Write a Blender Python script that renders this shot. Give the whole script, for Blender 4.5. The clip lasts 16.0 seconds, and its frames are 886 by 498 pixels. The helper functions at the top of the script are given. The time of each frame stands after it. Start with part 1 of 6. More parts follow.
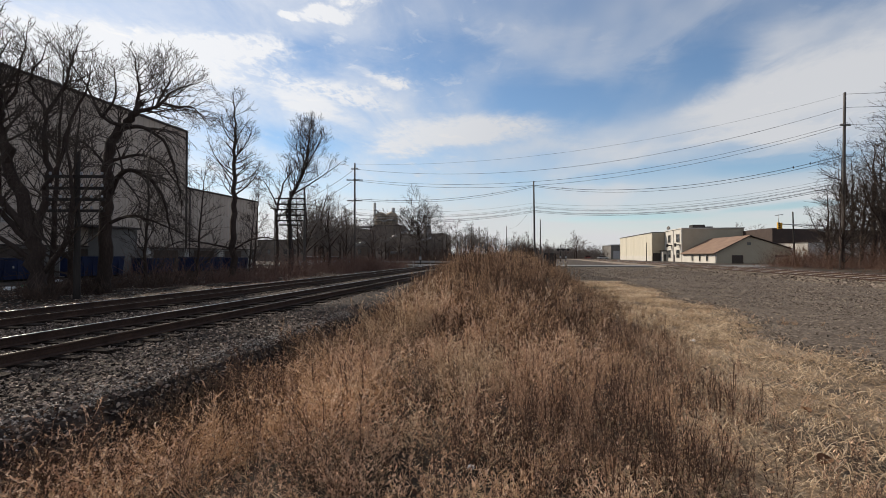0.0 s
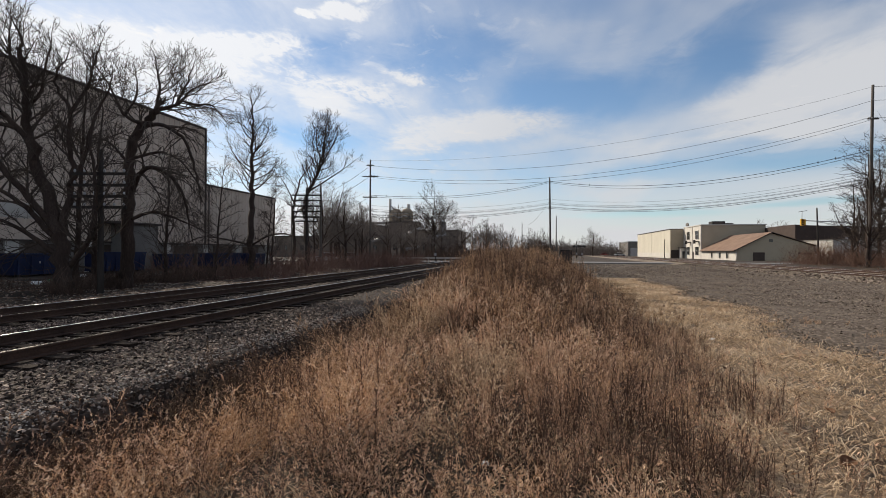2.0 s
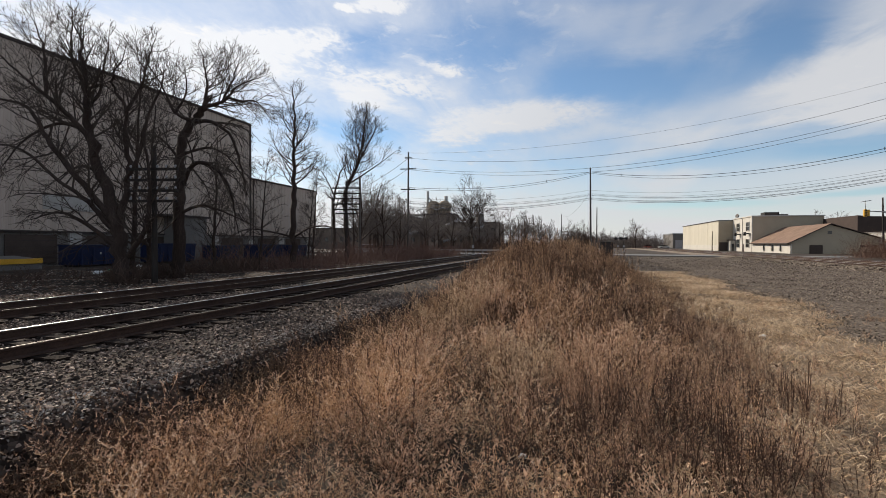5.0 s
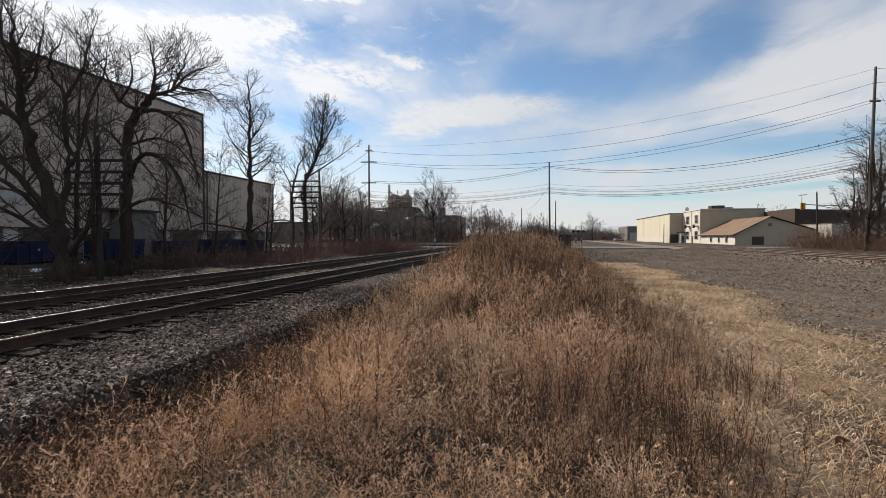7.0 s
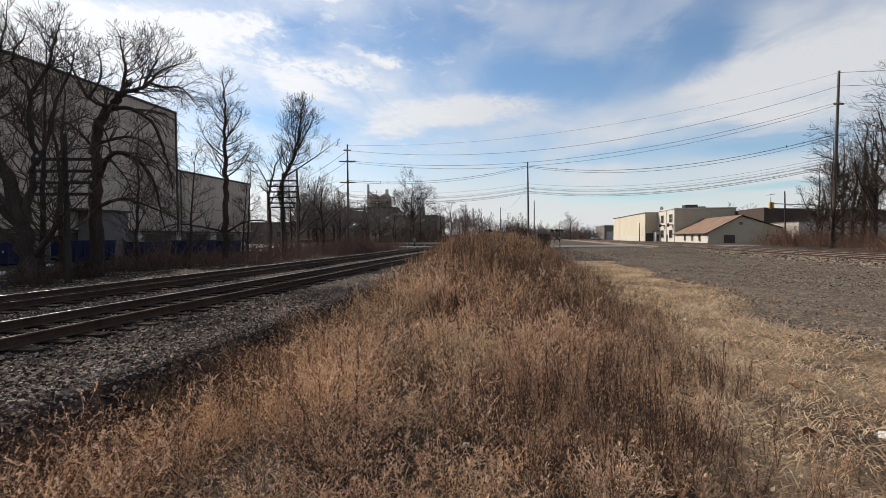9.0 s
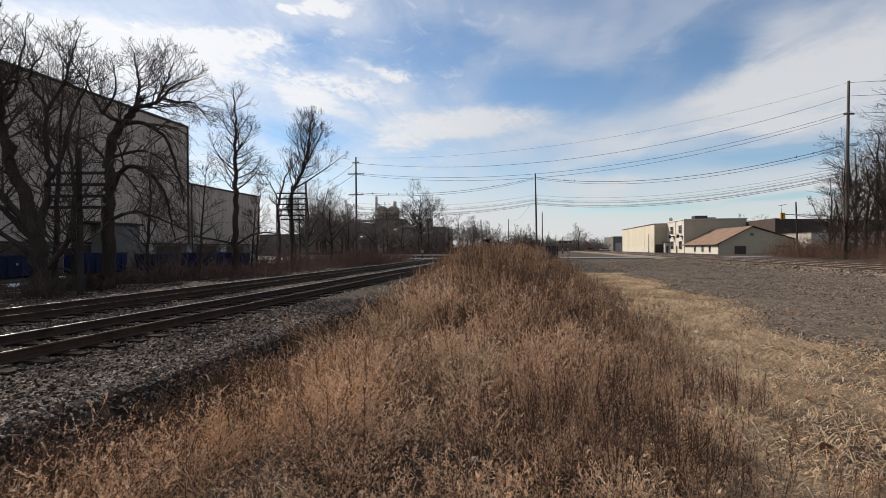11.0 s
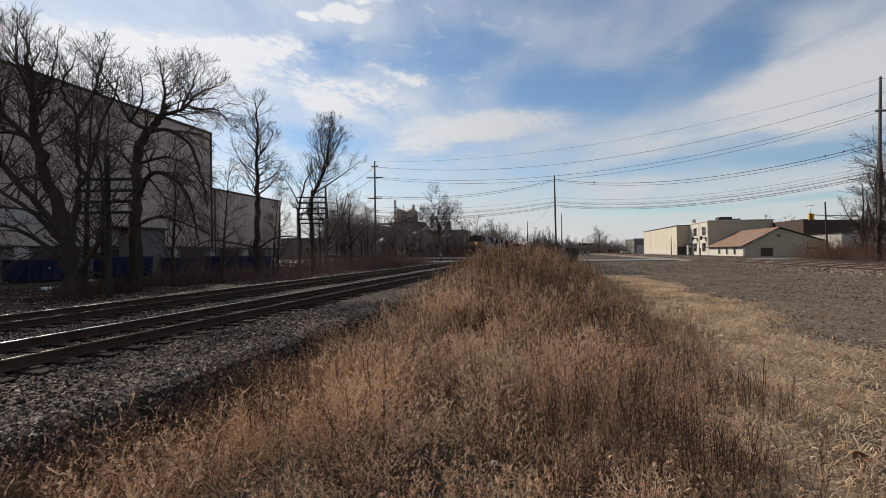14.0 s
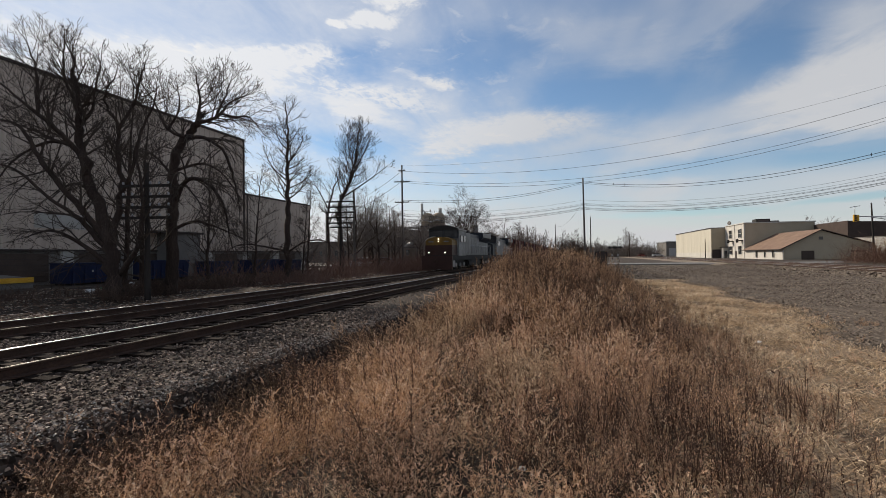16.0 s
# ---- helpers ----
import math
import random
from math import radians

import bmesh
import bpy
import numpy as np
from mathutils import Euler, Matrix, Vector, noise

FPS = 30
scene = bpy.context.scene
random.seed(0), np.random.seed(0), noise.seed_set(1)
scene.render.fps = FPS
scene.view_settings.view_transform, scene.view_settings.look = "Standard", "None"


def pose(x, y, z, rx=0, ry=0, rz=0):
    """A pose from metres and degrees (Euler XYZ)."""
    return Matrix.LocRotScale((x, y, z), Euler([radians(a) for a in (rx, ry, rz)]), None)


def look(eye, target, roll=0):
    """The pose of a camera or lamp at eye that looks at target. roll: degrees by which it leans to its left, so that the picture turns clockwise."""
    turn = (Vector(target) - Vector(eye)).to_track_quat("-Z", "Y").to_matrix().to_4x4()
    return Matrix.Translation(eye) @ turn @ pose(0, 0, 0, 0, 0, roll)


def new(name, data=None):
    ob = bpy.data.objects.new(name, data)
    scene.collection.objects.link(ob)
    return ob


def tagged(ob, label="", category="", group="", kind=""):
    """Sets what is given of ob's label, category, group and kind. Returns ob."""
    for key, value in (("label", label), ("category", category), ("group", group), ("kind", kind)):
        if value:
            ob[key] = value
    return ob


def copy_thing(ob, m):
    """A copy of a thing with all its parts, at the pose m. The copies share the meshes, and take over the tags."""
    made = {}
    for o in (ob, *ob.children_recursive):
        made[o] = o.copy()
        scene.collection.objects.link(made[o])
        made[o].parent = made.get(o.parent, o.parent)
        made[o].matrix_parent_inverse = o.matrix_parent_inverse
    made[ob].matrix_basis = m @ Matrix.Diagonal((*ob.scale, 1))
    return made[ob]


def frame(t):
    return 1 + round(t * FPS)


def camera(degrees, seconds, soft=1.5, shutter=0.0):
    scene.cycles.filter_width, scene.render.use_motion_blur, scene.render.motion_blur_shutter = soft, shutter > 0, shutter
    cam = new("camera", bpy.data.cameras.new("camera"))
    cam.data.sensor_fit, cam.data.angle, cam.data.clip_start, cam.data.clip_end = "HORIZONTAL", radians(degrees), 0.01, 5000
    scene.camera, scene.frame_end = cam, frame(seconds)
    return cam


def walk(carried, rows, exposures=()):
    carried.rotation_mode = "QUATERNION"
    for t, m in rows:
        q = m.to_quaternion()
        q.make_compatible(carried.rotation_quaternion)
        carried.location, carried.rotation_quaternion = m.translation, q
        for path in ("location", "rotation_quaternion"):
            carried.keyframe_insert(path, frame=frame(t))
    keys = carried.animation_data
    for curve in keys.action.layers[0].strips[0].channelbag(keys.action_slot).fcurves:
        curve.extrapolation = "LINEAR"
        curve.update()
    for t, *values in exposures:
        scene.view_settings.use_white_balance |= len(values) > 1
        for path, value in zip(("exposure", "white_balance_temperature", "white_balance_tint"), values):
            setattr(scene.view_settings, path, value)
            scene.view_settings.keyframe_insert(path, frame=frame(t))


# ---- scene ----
EXPOSURE = 0.15
PATH = [(0.0, 9.93, 0.75, 0.0), (0.5, 9.87, 0.75, 0.01), (1.0, 10.38, 0.56, 0.01), (1.5, 10.94, 0.34, -0.06), (2.0, 11.75, 0.31, -0.15),
        (2.5, 12.35, 0.12, -0.32), (3.0, 13.06, -0.08, -0.42), (3.5, 14.08, -0.21, -0.38), (3.7, 14.55, -0.27, -0.36), (4.75, 16.3, -0.58, -0.25),
        (5.8, 15.2, -0.95, -0.1), (6.0, 14.5, -1.03, -0.06), (6.5, 12.89, -1.28, 0.07), (7.0, 11.67, -1.43, 0.12), (7.5, 10.73, -1.61, 0.19),
        (8.0, 9.87, -1.73, 0.25), (8.2, 9.6, -1.76, 0.27), (9.25, 9.2, -1.28, 0.37), (10.3, 9.8, -0.38, 0.46), (10.5, 9.89, -0.29, 0.47),
        (11.0, 10.17, -0.06, 0.5), (11.5, 10.35, -0.02, 0.57), (12.0, 10.47, -0.12, 0.54), (12.5, 10.74, -0.27, 0.56), (13.0, 11.14, -0.28, 0.62),
        (13.5, 11.82, -0.2, 0.68), (14.0, 12.41, 0.32, 0.7), (14.5, 13.13, 0.67, 0.67), (15.0, 14.02, 0.79, 0.7), (15.5, 14.77, 0.79, 0.64),
        (16.0, 15.66, 0.77, 0.74)]
cam = camera(86.15, 16.0, soft=0.5)
walk(cam, [(t, pose(0, 0, 1.75, 90 + tilt, roll, turn)) for t, turn, tilt, roll in PATH],
     [(0.0, EXPOSURE), (3.5, EXPOSURE), (6.0, EXPOSURE + 0.08), (8.2, EXPOSURE + 0.13), (10.5, EXPOSURE + 0.08), (12.0, EXPOSURE), (13.0, EXPOSURE - 0.05), (16.0, EXPOSURE - 0.14)])

# ---- world, sun ----
SKY = 0.1
SKY_TINT = (0.92, 0.975, 1.0)
CLOUD_FAR, CLOUD_NEAR = (6.0, 6.04, 6.2), (8.6, 8.6, 8.7)
# banks of cloud and gaps on the cloud sheet: centre, half-length, half-width, turn, how much they add, how broken they are
BANKS = [(1.30, 2.30, 0.85, 0.50, -62, 0.62, 0.35), (1.75, 2.75, 0.85, 0.5, -14, 0.36, 0.4), (2.2, 2.0, 0.9, 0.8, 0, 0.5, 0.1), (1.25, 2.95, 0.5, 0.22, -14, 0.4, 0.3),
         (-1.50, 1.58, 0.75, 0.34, 21, 0.5, 0.8), (-1.22, 1.62, 0.42, 0.16, 10, 0.9, 1.0), (-1.75, 1.75, 0.8, 0.7, 18, 0.3, 0.5), (-2.1, 1.5, 0.8, 0.7, 0, 0.35, 0.5),
         (-0.62, 1.50, 0.15, 0.07, 6, 1.0, 1.0), (-0.79, 1.46, 0.08, 0.045, 28, 0.8, 1.0), (-0.50, 1.40, 0.15, 0.06, 10, 0.6, 1.0),
         (-0.90, 2.08, 0.45, 0.2, 48, 0.34, 1.4), (-0.56, 2.05, 0.14, 0.08, 30, 0.4, 1.0), (-0.38, 2.74, 0.66, 0.34, -6, 0.66, 0.5),
         (-0.78, 2.95, 0.3, 0.22, 10, 0.4, 0.6), (-1.07, 2.22, 0.36, 0.12, 65, 0.42, 0.2), (-0.02, 1.78, 0.3, 0.2, 39, 0.12, 0.1), (0.38, 1.92, 0.4, 0.2, -53, 0.1, 0.2),
         (0.2, 3.0, 0.5, 0.3, -10, 0.14, 0.5), (0.75, 3.2, 0.5, 0.3, -10, 0.12, 0.5),
         (0.72, 2.16, 0.6, 0.3, -87, -0.3, 0.0), (0.22, 2.38, 0.7, 0.4, 24, -0.26, 0.0), (1.61, 3.55, 0.6, 0.35, -31, -0.75, 0.0), (0.75, 3.8, 0.8, 0.4, -15, -0.3, 0.0), (2.4, 4.9, 0.9, 0.3, -31, -0.7, 0.0), (1.2, 5.6, 1.2, 0.35, -12, -0.6, 0.0),
         (-0.37, 1.85, 0.36, 0.36, -6, -0.22, 0.0), (-1.30, 2.75, 0.5, 0.4, 49, -0.32, 0.0), (-0.85, 1.75, 0.36, 0.2, -19, -0.2, 0.0), (0.85, 1.6, 0.3, 0.35, -60, -0.3, 0.0)]
SUN_AZ, SUN_EL = -56.0, 32.5      # degrees clockwise from the track's direction, and above the ground
world = bpy.data.worlds.new("world")
scene.world = world
world.use_nodes = True


def build_sky(nt):
    """Clear-sky blue with streaks of high cloud that run along the track's direction, and a pale band at the horizon."""
    n, l = nt.nodes, nt.links
    n.clear()

    def val(op, a, b=None, c=None):
        m = n.new("ShaderNodeMath")
        m.operation = op
        for i, v in enumerate((a, b, c)):
            if v is None:
                continue
            if isinstance(v, (int, float)):
                m.inputs[i].default_value = v
            else:
                l.new(v, m.inputs[i])
        return m.outputs[0]

    def ramp(v, lo, hi):
        m = n.new("ShaderNodeMapRange")
        m.interpolation_type = "SMOOTHSTEP"
        m.inputs["From Min"].default_value, m.inputs["From Max"].default_value = lo, hi
        l.new(v, m.inputs["Value"])
        return m.outputs[0]

    def noise_at(x, y, scale, detail, rough, warp=0.0, seed=0.0):
        cx = n.new("ShaderNodeCombineXYZ")
        l.new(x, cx.inputs[0]), l.new(y, cx.inputs[1])
        cx.inputs[2].default_value = seed
        t = n.new("ShaderNodeTexNoise")
        t.inputs["Scale"].default_value, t.inputs["Detail"].default_value = scale, detail
        t.inputs["Roughness"].default_value, t.inputs["Distortion"].default_value = rough, warp
        l.new(cx.outputs[0], t.inputs["Vector"])
        return t.outputs["Fac"]

    out = n.new("ShaderNodeOutputWorld")
    bg = n.new("ShaderNodeBackground")
    sky = n.new("ShaderNodeTexSky")
    sky.sky_type, sky.sun_disc = "NISHITA", False
    sky.sun_elevation, sky.sun_rotation = radians(SUN_EL), radians(SUN_AZ)
    sky.air_density, sky.dust_density, sky.ozone_density = 1.0, 0.12, 2.4
    bg.inputs["Strength"].default_value = SKY
    tc = n.new("ShaderNodeTexCoord")
    sp = n.new("ShaderNodeSeparateXYZ")
    l.new(tc.outputs["Generated"], sp.inputs[0])
    up = val("MAXIMUM", sp.outputs[2], 0.0)
    k = val("DIVIDE", 1.0, val("ADD", up, 0.10))
    px, py = val("MULTIPLY", sp.outputs[0], k), val("MULTIPLY", sp.outputs[1], k)     # the cloud sheet seen from below
    # long streaks, then broken detail on them
    streak = noise_at(val("MULTIPLY", px, 1.0), val("MULTIPLY", py, 0.30), 0.85, 4, 0.5, 0.6, 2.0)
    fine = noise_at(val("MULTIPLY", px, 1.0), val("MULTIPLY", py, 0.45), 3.2, 8, 0.62, 0.8, 7.0)

    side = ramp(px, -0.75, 0.25)          # broken cloud on the sun's side, soft veils away from it
    soft = noise_at(px, val("MULTIPLY", py, 0.5), 2.1, 2, 0.45, 0.5, 5.0)

    def blend(a, b):
        m = n.new("ShaderNodeMix")
        l.new(side, m.inputs["Factor"])
        for v, i in ((a, "A"), (b, "B")):
            if isinstance(v, float):
                m.inputs[i].default_value = v
            else:
                l.new(v, m.inputs[i])
        return m.outputs["Result"]

    fine = blend(fine, val("MULTIPLY_ADD", soft, 1.25, -0.11))

    wob = val("MULTIPLY_ADD", noise_at(px, val("MULTIPLY", py, 0.8), 2.6, 6, 0.6, 0.5, 8.0), 0.5, -0.25)
    wx, wy = val("ADD", px, wob), val("MULTIPLY_ADD", noise_at(px, py, 2.6, 6, 0.6, 0.5, 11.0), 0.4, val("SUBTRACT", py, 0.2))

    def bank(cx, cy, rx, ry, turn):
        """A ragged ellipse on the cloud sheet, full in its middle."""
        c, q = math.cos(radians(turn)), math.sin(radians(turn))
        dx, dy = val("SUBTRACT", wx, cx), val("SUBTRACT", wy, cy)
        du = val("MULTIPLY_ADD", dx, c / rx, val("MULTIPLY", dy, q / rx))
        dv = val("MULTIPLY_ADD", dx, -q / ry, val("MULTIPLY", dy, c / ry))
        return val("SUBTRACT", 1.0, ramp(val("SQRT", val("ADD", val("MULTIPLY", du, du), val("MULTIPLY", dv, dv))), 0.15, 1.0))

    cover = val("ADD", val("MULTIPLY", streak, 0.85), val("MULTIPLY", fine, 0.5))
    ripple = noise_at(px, val("MULTIPLY", py, 0.7), 20.0, 6, 0.65, 0.5, 3.0)
    flock = ramp(val("MULTIPLY_ADD", ripple, 0.55, val("MULTIPLY", fine, 0.45)), 0.42, 0.58)
    cover = val("MULTIPLY_ADD", blend(ripple, 0.5), 0.12, cover)
    gaps = val("ADD", 1.0, 0.0)
    for cx, cy, rx, ry, turn, amount, broken in BANKS:
        b = bank(cx, cy, rx, ry, turn)
        if broken:
            b = val("MULTIPLY", b, val("MULTIPLY_ADD", flock, 0.85 * broken, 1 - 0.72 * broken))
        cover = val("MULTIPLY_ADD", b, amount, cover)
        if amount < -0.44:          # a clear strip in the low cloud
            gaps = val("MULTIPLY", gaps, val("MULTIPLY_ADD", b, -0.85, 1.0))
    veil = ramp(cover, 0.36, 1.16)
    puff = val("MULTIPLY", ramp(noise_at(px, py, 8.0, 5, 0.6, 0.6, 4.0), 0.55, 0.70), ramp(noise_at(px, py, 1.3, 2, 0.5, 0.0, 9.0), 0.46, 0.60))
    puff = val("MULTIPLY", puff, blend(0.4, 0.1))
    cloud = val("MINIMUM", val("ADD", val("MULTIPLY", veil, 0.92), val("MULTIPLY", puff, 0.65)), 1.0)
    low = val("SUBTRACT", 1.0, ramp(sp.outputs[2], 0.045, 0.21))
    band = noise_at(sp.outputs[0], val("MULTIPLY", sp.outputs[2], 6.0), 1.7, 4, 0.5, 0.3, 6.0)
    low = val("MULTIPLY", low, blend(val("MULTIPLY_ADD", fine, 0.9, 0.55), val("MULTIPLY_ADD", band, 1.9, -0.02)))
    cloud = val("MINIMUM", val("MAXIMUM", cloud, val("MULTIPLY", low, gaps)), 1.0)
    # cloud is brighter towards the sun
    dot = n.new("ShaderNodeVectorMath")
    dot.operation = "DOT_PRODUCT"
    az, el = radians(SUN_AZ), radians(SUN_EL)
    dot.inputs[1].default_value = (math.sin(az) * math.cos(el), math.cos(az) * math.cos(el), math.sin(el))
    l.new(tc.outputs["Generated"], dot.inputs[0])
    near = ramp(dot.outputs["Value"], 0.55, 1.0)
    white = n.new("ShaderNodeMix")
    white.data_type = "RGBA"
    white.inputs["A"].default_value, white.inputs["B"].default_value = (*CLOUD_FAR, 1), (*CLOUD_NEAR, 1)
    l.new(near, white.inputs["Factor"])
    tint = n.new("ShaderNodeMix")
    tint.data_type, tint.blend_type = "RGBA", "MULTIPLY"
    tint.inputs["Factor"].default_value = 1.0
    tint.inputs["B"].default_value = (*SKY_TINT, 1)
    l.new(sky.outputs[0], tint.inputs["A"])
    mix = n.new("ShaderNodeMix")
    mix.data_type = "RGBA"
    l.new(cloud, mix.inputs["Factor"])
    l.new(tint.outputs["Result"], mix.inputs["A"])
    l.new(white.outputs["Result"], mix.inputs["B"])
    l.new(mix.outputs["Result"], bg.inputs["Color"])
    l.new(bg.outputs[0], out.inputs["Surface"])


build_sky(world.node_tree)
sun = new("sun", bpy.data.lights.new("sun", "SUN"))
sun.data.energy, sun.data.angle, sun.data.color = 4.8, radians(0.6), (1.0, 0.885, 0.73)
_d = Vector((math.sin(radians(SUN_AZ)) * math.cos(radians(SUN_EL)), math.cos(radians(SUN_AZ)) * math.cos(radians(SUN_EL)), math.sin(radians(SUN_EL))))
sun.matrix_world = look(_d * 200, (0, 0, 0))

# ---- materials ----


def material(name, stops, scale=4.0, fine=40.0, rough=0.8, bump=0.3, depth=0.01, metal=0.0, attr="", per_object=0.0, axis=(1, 1, 1), spec=0.3, thin=0.0, spread=0.4):
    """A surface with two scales of variation: stops are colours from the noise's low to its high."""
    m = bpy.data.materials.new(name)
    m.use_nodes = True
    nt = m.node_tree
    n, l = nt.nodes, nt.links
    p = n["Principled BSDF"]
    p.inputs["Roughness"].default_value, p.inputs["Metallic"].default_value = rough, metal
    p.inputs["Specular IOR Level"].default_value = spec
    tc = n.new("ShaderNodeTexCoord")
    mp = n.new("ShaderNodeMapping")
    mp.inputs["Scale"].default_value = axis
    l.new(tc.outputs["Object"], mp.inputs["Vector"])
    a, b = n.new("ShaderNodeTexNoise"), n.new("ShaderNodeTexNoise")
    a.inputs["Scale"].default_value, b.inputs["Scale"].default_value = scale, fine
    a.inputs["Detail"].default_value, b.inputs["Detail"].default_value = 4, 5
    l.new(mp.outputs[0], a.inputs["Vector"])
    l.new(mp.outputs[0], b.inputs["Vector"])
    mix = n.new("ShaderNodeMath")
    mix.operation = "MULTIPLY_ADD"
    mix.inputs[1].default_value = 0.55
    l.new(a.outputs["Fac"], mix.inputs[0])
    half = n.new("ShaderNodeMath")
    half.operation = "MULTIPLY"
    half.inputs[1].default_value = 0.45
    l.new(b.outputs["Fac"], half.inputs[0])
    l.new(half.outputs[0], mix.inputs[2])
    fac = mix.outputs[0]
    if attr:
        at = n.new("ShaderNodeAttribute")
        at.attribute_name = attr
        ad = n.new("ShaderNodeMath")
        ad.operation = "MULTIPLY_ADD"
        ad.inputs[1].default_value = 0.25
        l.new(fac, ad.inputs[0])
        mu = n.new("ShaderNodeMath")
        mu.operation = "MULTIPLY_ADD"
        mu.inputs[1].default_value, mu.inputs[2].default_value = 0.62, 0.06
        l.new(at.outputs["Fac"], mu.inputs[0])
        l.new(mu.outputs[0], ad.inputs[2])
        fac = ad.outputs[0]
    if per_object:
        oi = n.new("ShaderNodeObjectInfo")
        ad = n.new("ShaderNodeMath")
        ad.operation = "MULTIPLY_ADD"
        ad.inputs[1].default_value = per_object
        l.new(oi.outputs["Random"], ad.inputs[0])
        sb = n.new("ShaderNodeMath")
        sb.operation = "SUBTRACT"
        sb.inputs[1].default_value = per_object / 2
        l.new(fac, sb.inputs[0])
        l.new(sb.outputs[0], ad.inputs[2])
        fac = ad.outputs[0]
    ramp = n.new("ShaderNodeValToRGB")
    e = ramp.color_ramp.elements
    k = len(stops)
    for i, col in enumerate(stops):
        at = 0.5 + spread * (i / max(1, k - 1) - 0.5) if not attr else 0.08 + 0.84 * i / max(1, k - 1)
        el = e[i] if i < 2 else e.new(at)
        el.position, el.color = at, (*col, 1)
    l.new(fac, ramp.inputs[0])
    l.new(ramp.outputs[0], p.inputs["Base Color"])
    if thin:
        tr, mx = n.new("ShaderNodeBsdfTranslucent"), n.new("ShaderNodeMixShader")
        l.new(ramp.outputs[0], tr.inputs["Color"])
        mx.inputs[0].default_value = thin
        l.new(p.outputs[0], mx.inputs[1])
        l.new(tr.outputs[0], mx.inputs[2])
        l.new(mx.outputs[0], n["Material Output"].inputs["Surface"])
    if bump:
        bp = n.new("ShaderNodeBump")
        bp.inputs["Strength"].default_value, bp.inputs["Distance"].default_value = bump, depth
        l.new(b.outputs["Fac"], bp.inputs["Height"])
        l.new(bp.outputs[0], p.inputs["Normal"])
    return m


def gravel_material(name, stops, scale, rough=0.95, bump=0.9, depth=0.03):
    """Packed stones: each cell of its own shade, with dark gaps, on a slow stain."""
    m = bpy.data.materials.new(name)
    m.use_nodes = True
    n, l = m.node_tree.nodes, m.node_tree.links
    p = n["Principled BSDF"]
    p.inputs["Roughness"].default_value, p.inputs["Specular IOR Level"].default_value = rough, 0.2
    tc = n.new("ShaderNodeTexCoord")
    v, a = n.new("ShaderNodeTexVoronoi"), n.new("ShaderNodeTexNoise")
    v.inputs["Scale"].default_value, v.inputs["Randomness"].default_value = scale, 1.0
    a.inputs["Scale"].default_value, a.inputs["Detail"].default_value = 0.5, 5
    l.new(tc.outputs["Object"], v.inputs["Vector"])
    l.new(tc.outputs["Object"], a.inputs["Vector"])
    sp = n.new("ShaderNodeSeparateColor")
    l.new(v.outputs["Color"], sp.inputs[0])
    mix = n.new("ShaderNodeMath")
    mix.operation = "MULTIPLY_ADD"
    mix.inputs[1].default_value = 0.6
    l.new(sp.outputs[0], mix.inputs[0])
    st = n.new("ShaderNodeMath")
    st.operation = "MULTIPLY_ADD"
    st.inputs[1].default_value, st.inputs[2].default_value = 0.45, -0.025
    l.new(a.outputs["Fac"], st.inputs[0])
    l.new(st.outputs[0], mix.inputs[2])
    ramp = n.new("ShaderNodeValToRGB")
    for i, col in enumerate(stops):
        at = 0.1 + 0.8 * i / (len(stops) - 1)
        el = ramp.color_ramp.elements[i] if i < 2 else ramp.color_ramp.elements.new(at)
        el.position, el.color = at, (*col, 1)
    l.new(mix.outputs[0], ramp.inputs[0])
    l.new(ramp.outputs[0], p.inputs["Base Color"])
    bp = n.new("ShaderNodeBump")
    bp.invert = True
    bp.inputs["Strength"].default_value, bp.inputs["Distance"].default_value = bump, depth
    l.new(v.outputs["Distance"], bp.inputs["Height"])
    l.new(bp.outputs[0], p.inputs["Normal"])
    return m


def glow(name, col, strength):
    m = bpy.data.materials.new(name)
    m.use_nodes = True
    p = m.node_tree.nodes["Principled BSDF"]
    p.inputs["Base Color"].default_value = (*col, 1)
    p.inputs["Emission Color"].default_value = (*col, 1)
    p.inputs["Emission Strength"].default_value = strength
    return m


M_SOIL = material("dry_soil", [(0.018, 0.0125, 0.009), (0.042, 0.03, 0.0215), (0.095, 0.071, 0.049)], 0.6, 30, 0.95, 0.8, 0.03, spread=0.3)
M_GRAVEL = gravel_material("grey_gravel", [(0.035, 0.0265, 0.0198), (0.0772, 0.0588, 0.0446), (0.1288, 0.1, 0.0764), (0.2575, 0.2058, 0.1619)], 20, bump=0.8, depth=0.025)
M_TANBALLAST = gravel_material("tan_ballast", [(0.08, 0.062, 0.045), (0.19, 0.15, 0.113), (0.38, 0.31, 0.24)], 11)
M_TANSTONE = material("tan_ballast_stone", [(0.04, 0.028, 0.021), (0.105, 0.078, 0.06), (0.19, 0.148, 0.115), (0.36, 0.3, 0.245)], 3, 30, 0.85, 0.3, 0.01, attr="tone")
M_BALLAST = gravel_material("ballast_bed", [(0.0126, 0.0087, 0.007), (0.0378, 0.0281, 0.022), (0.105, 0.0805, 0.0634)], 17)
M_STONE = material("ballast_stone", [(0.0126, 0.0087, 0.0066), (0.042, 0.0281, 0.0207), (0.1575, 0.1096, 0.0827), (0.63, 0.485, 0.3784)], 3, 30, 0.85, 0.3, 0.01, attr="tone")
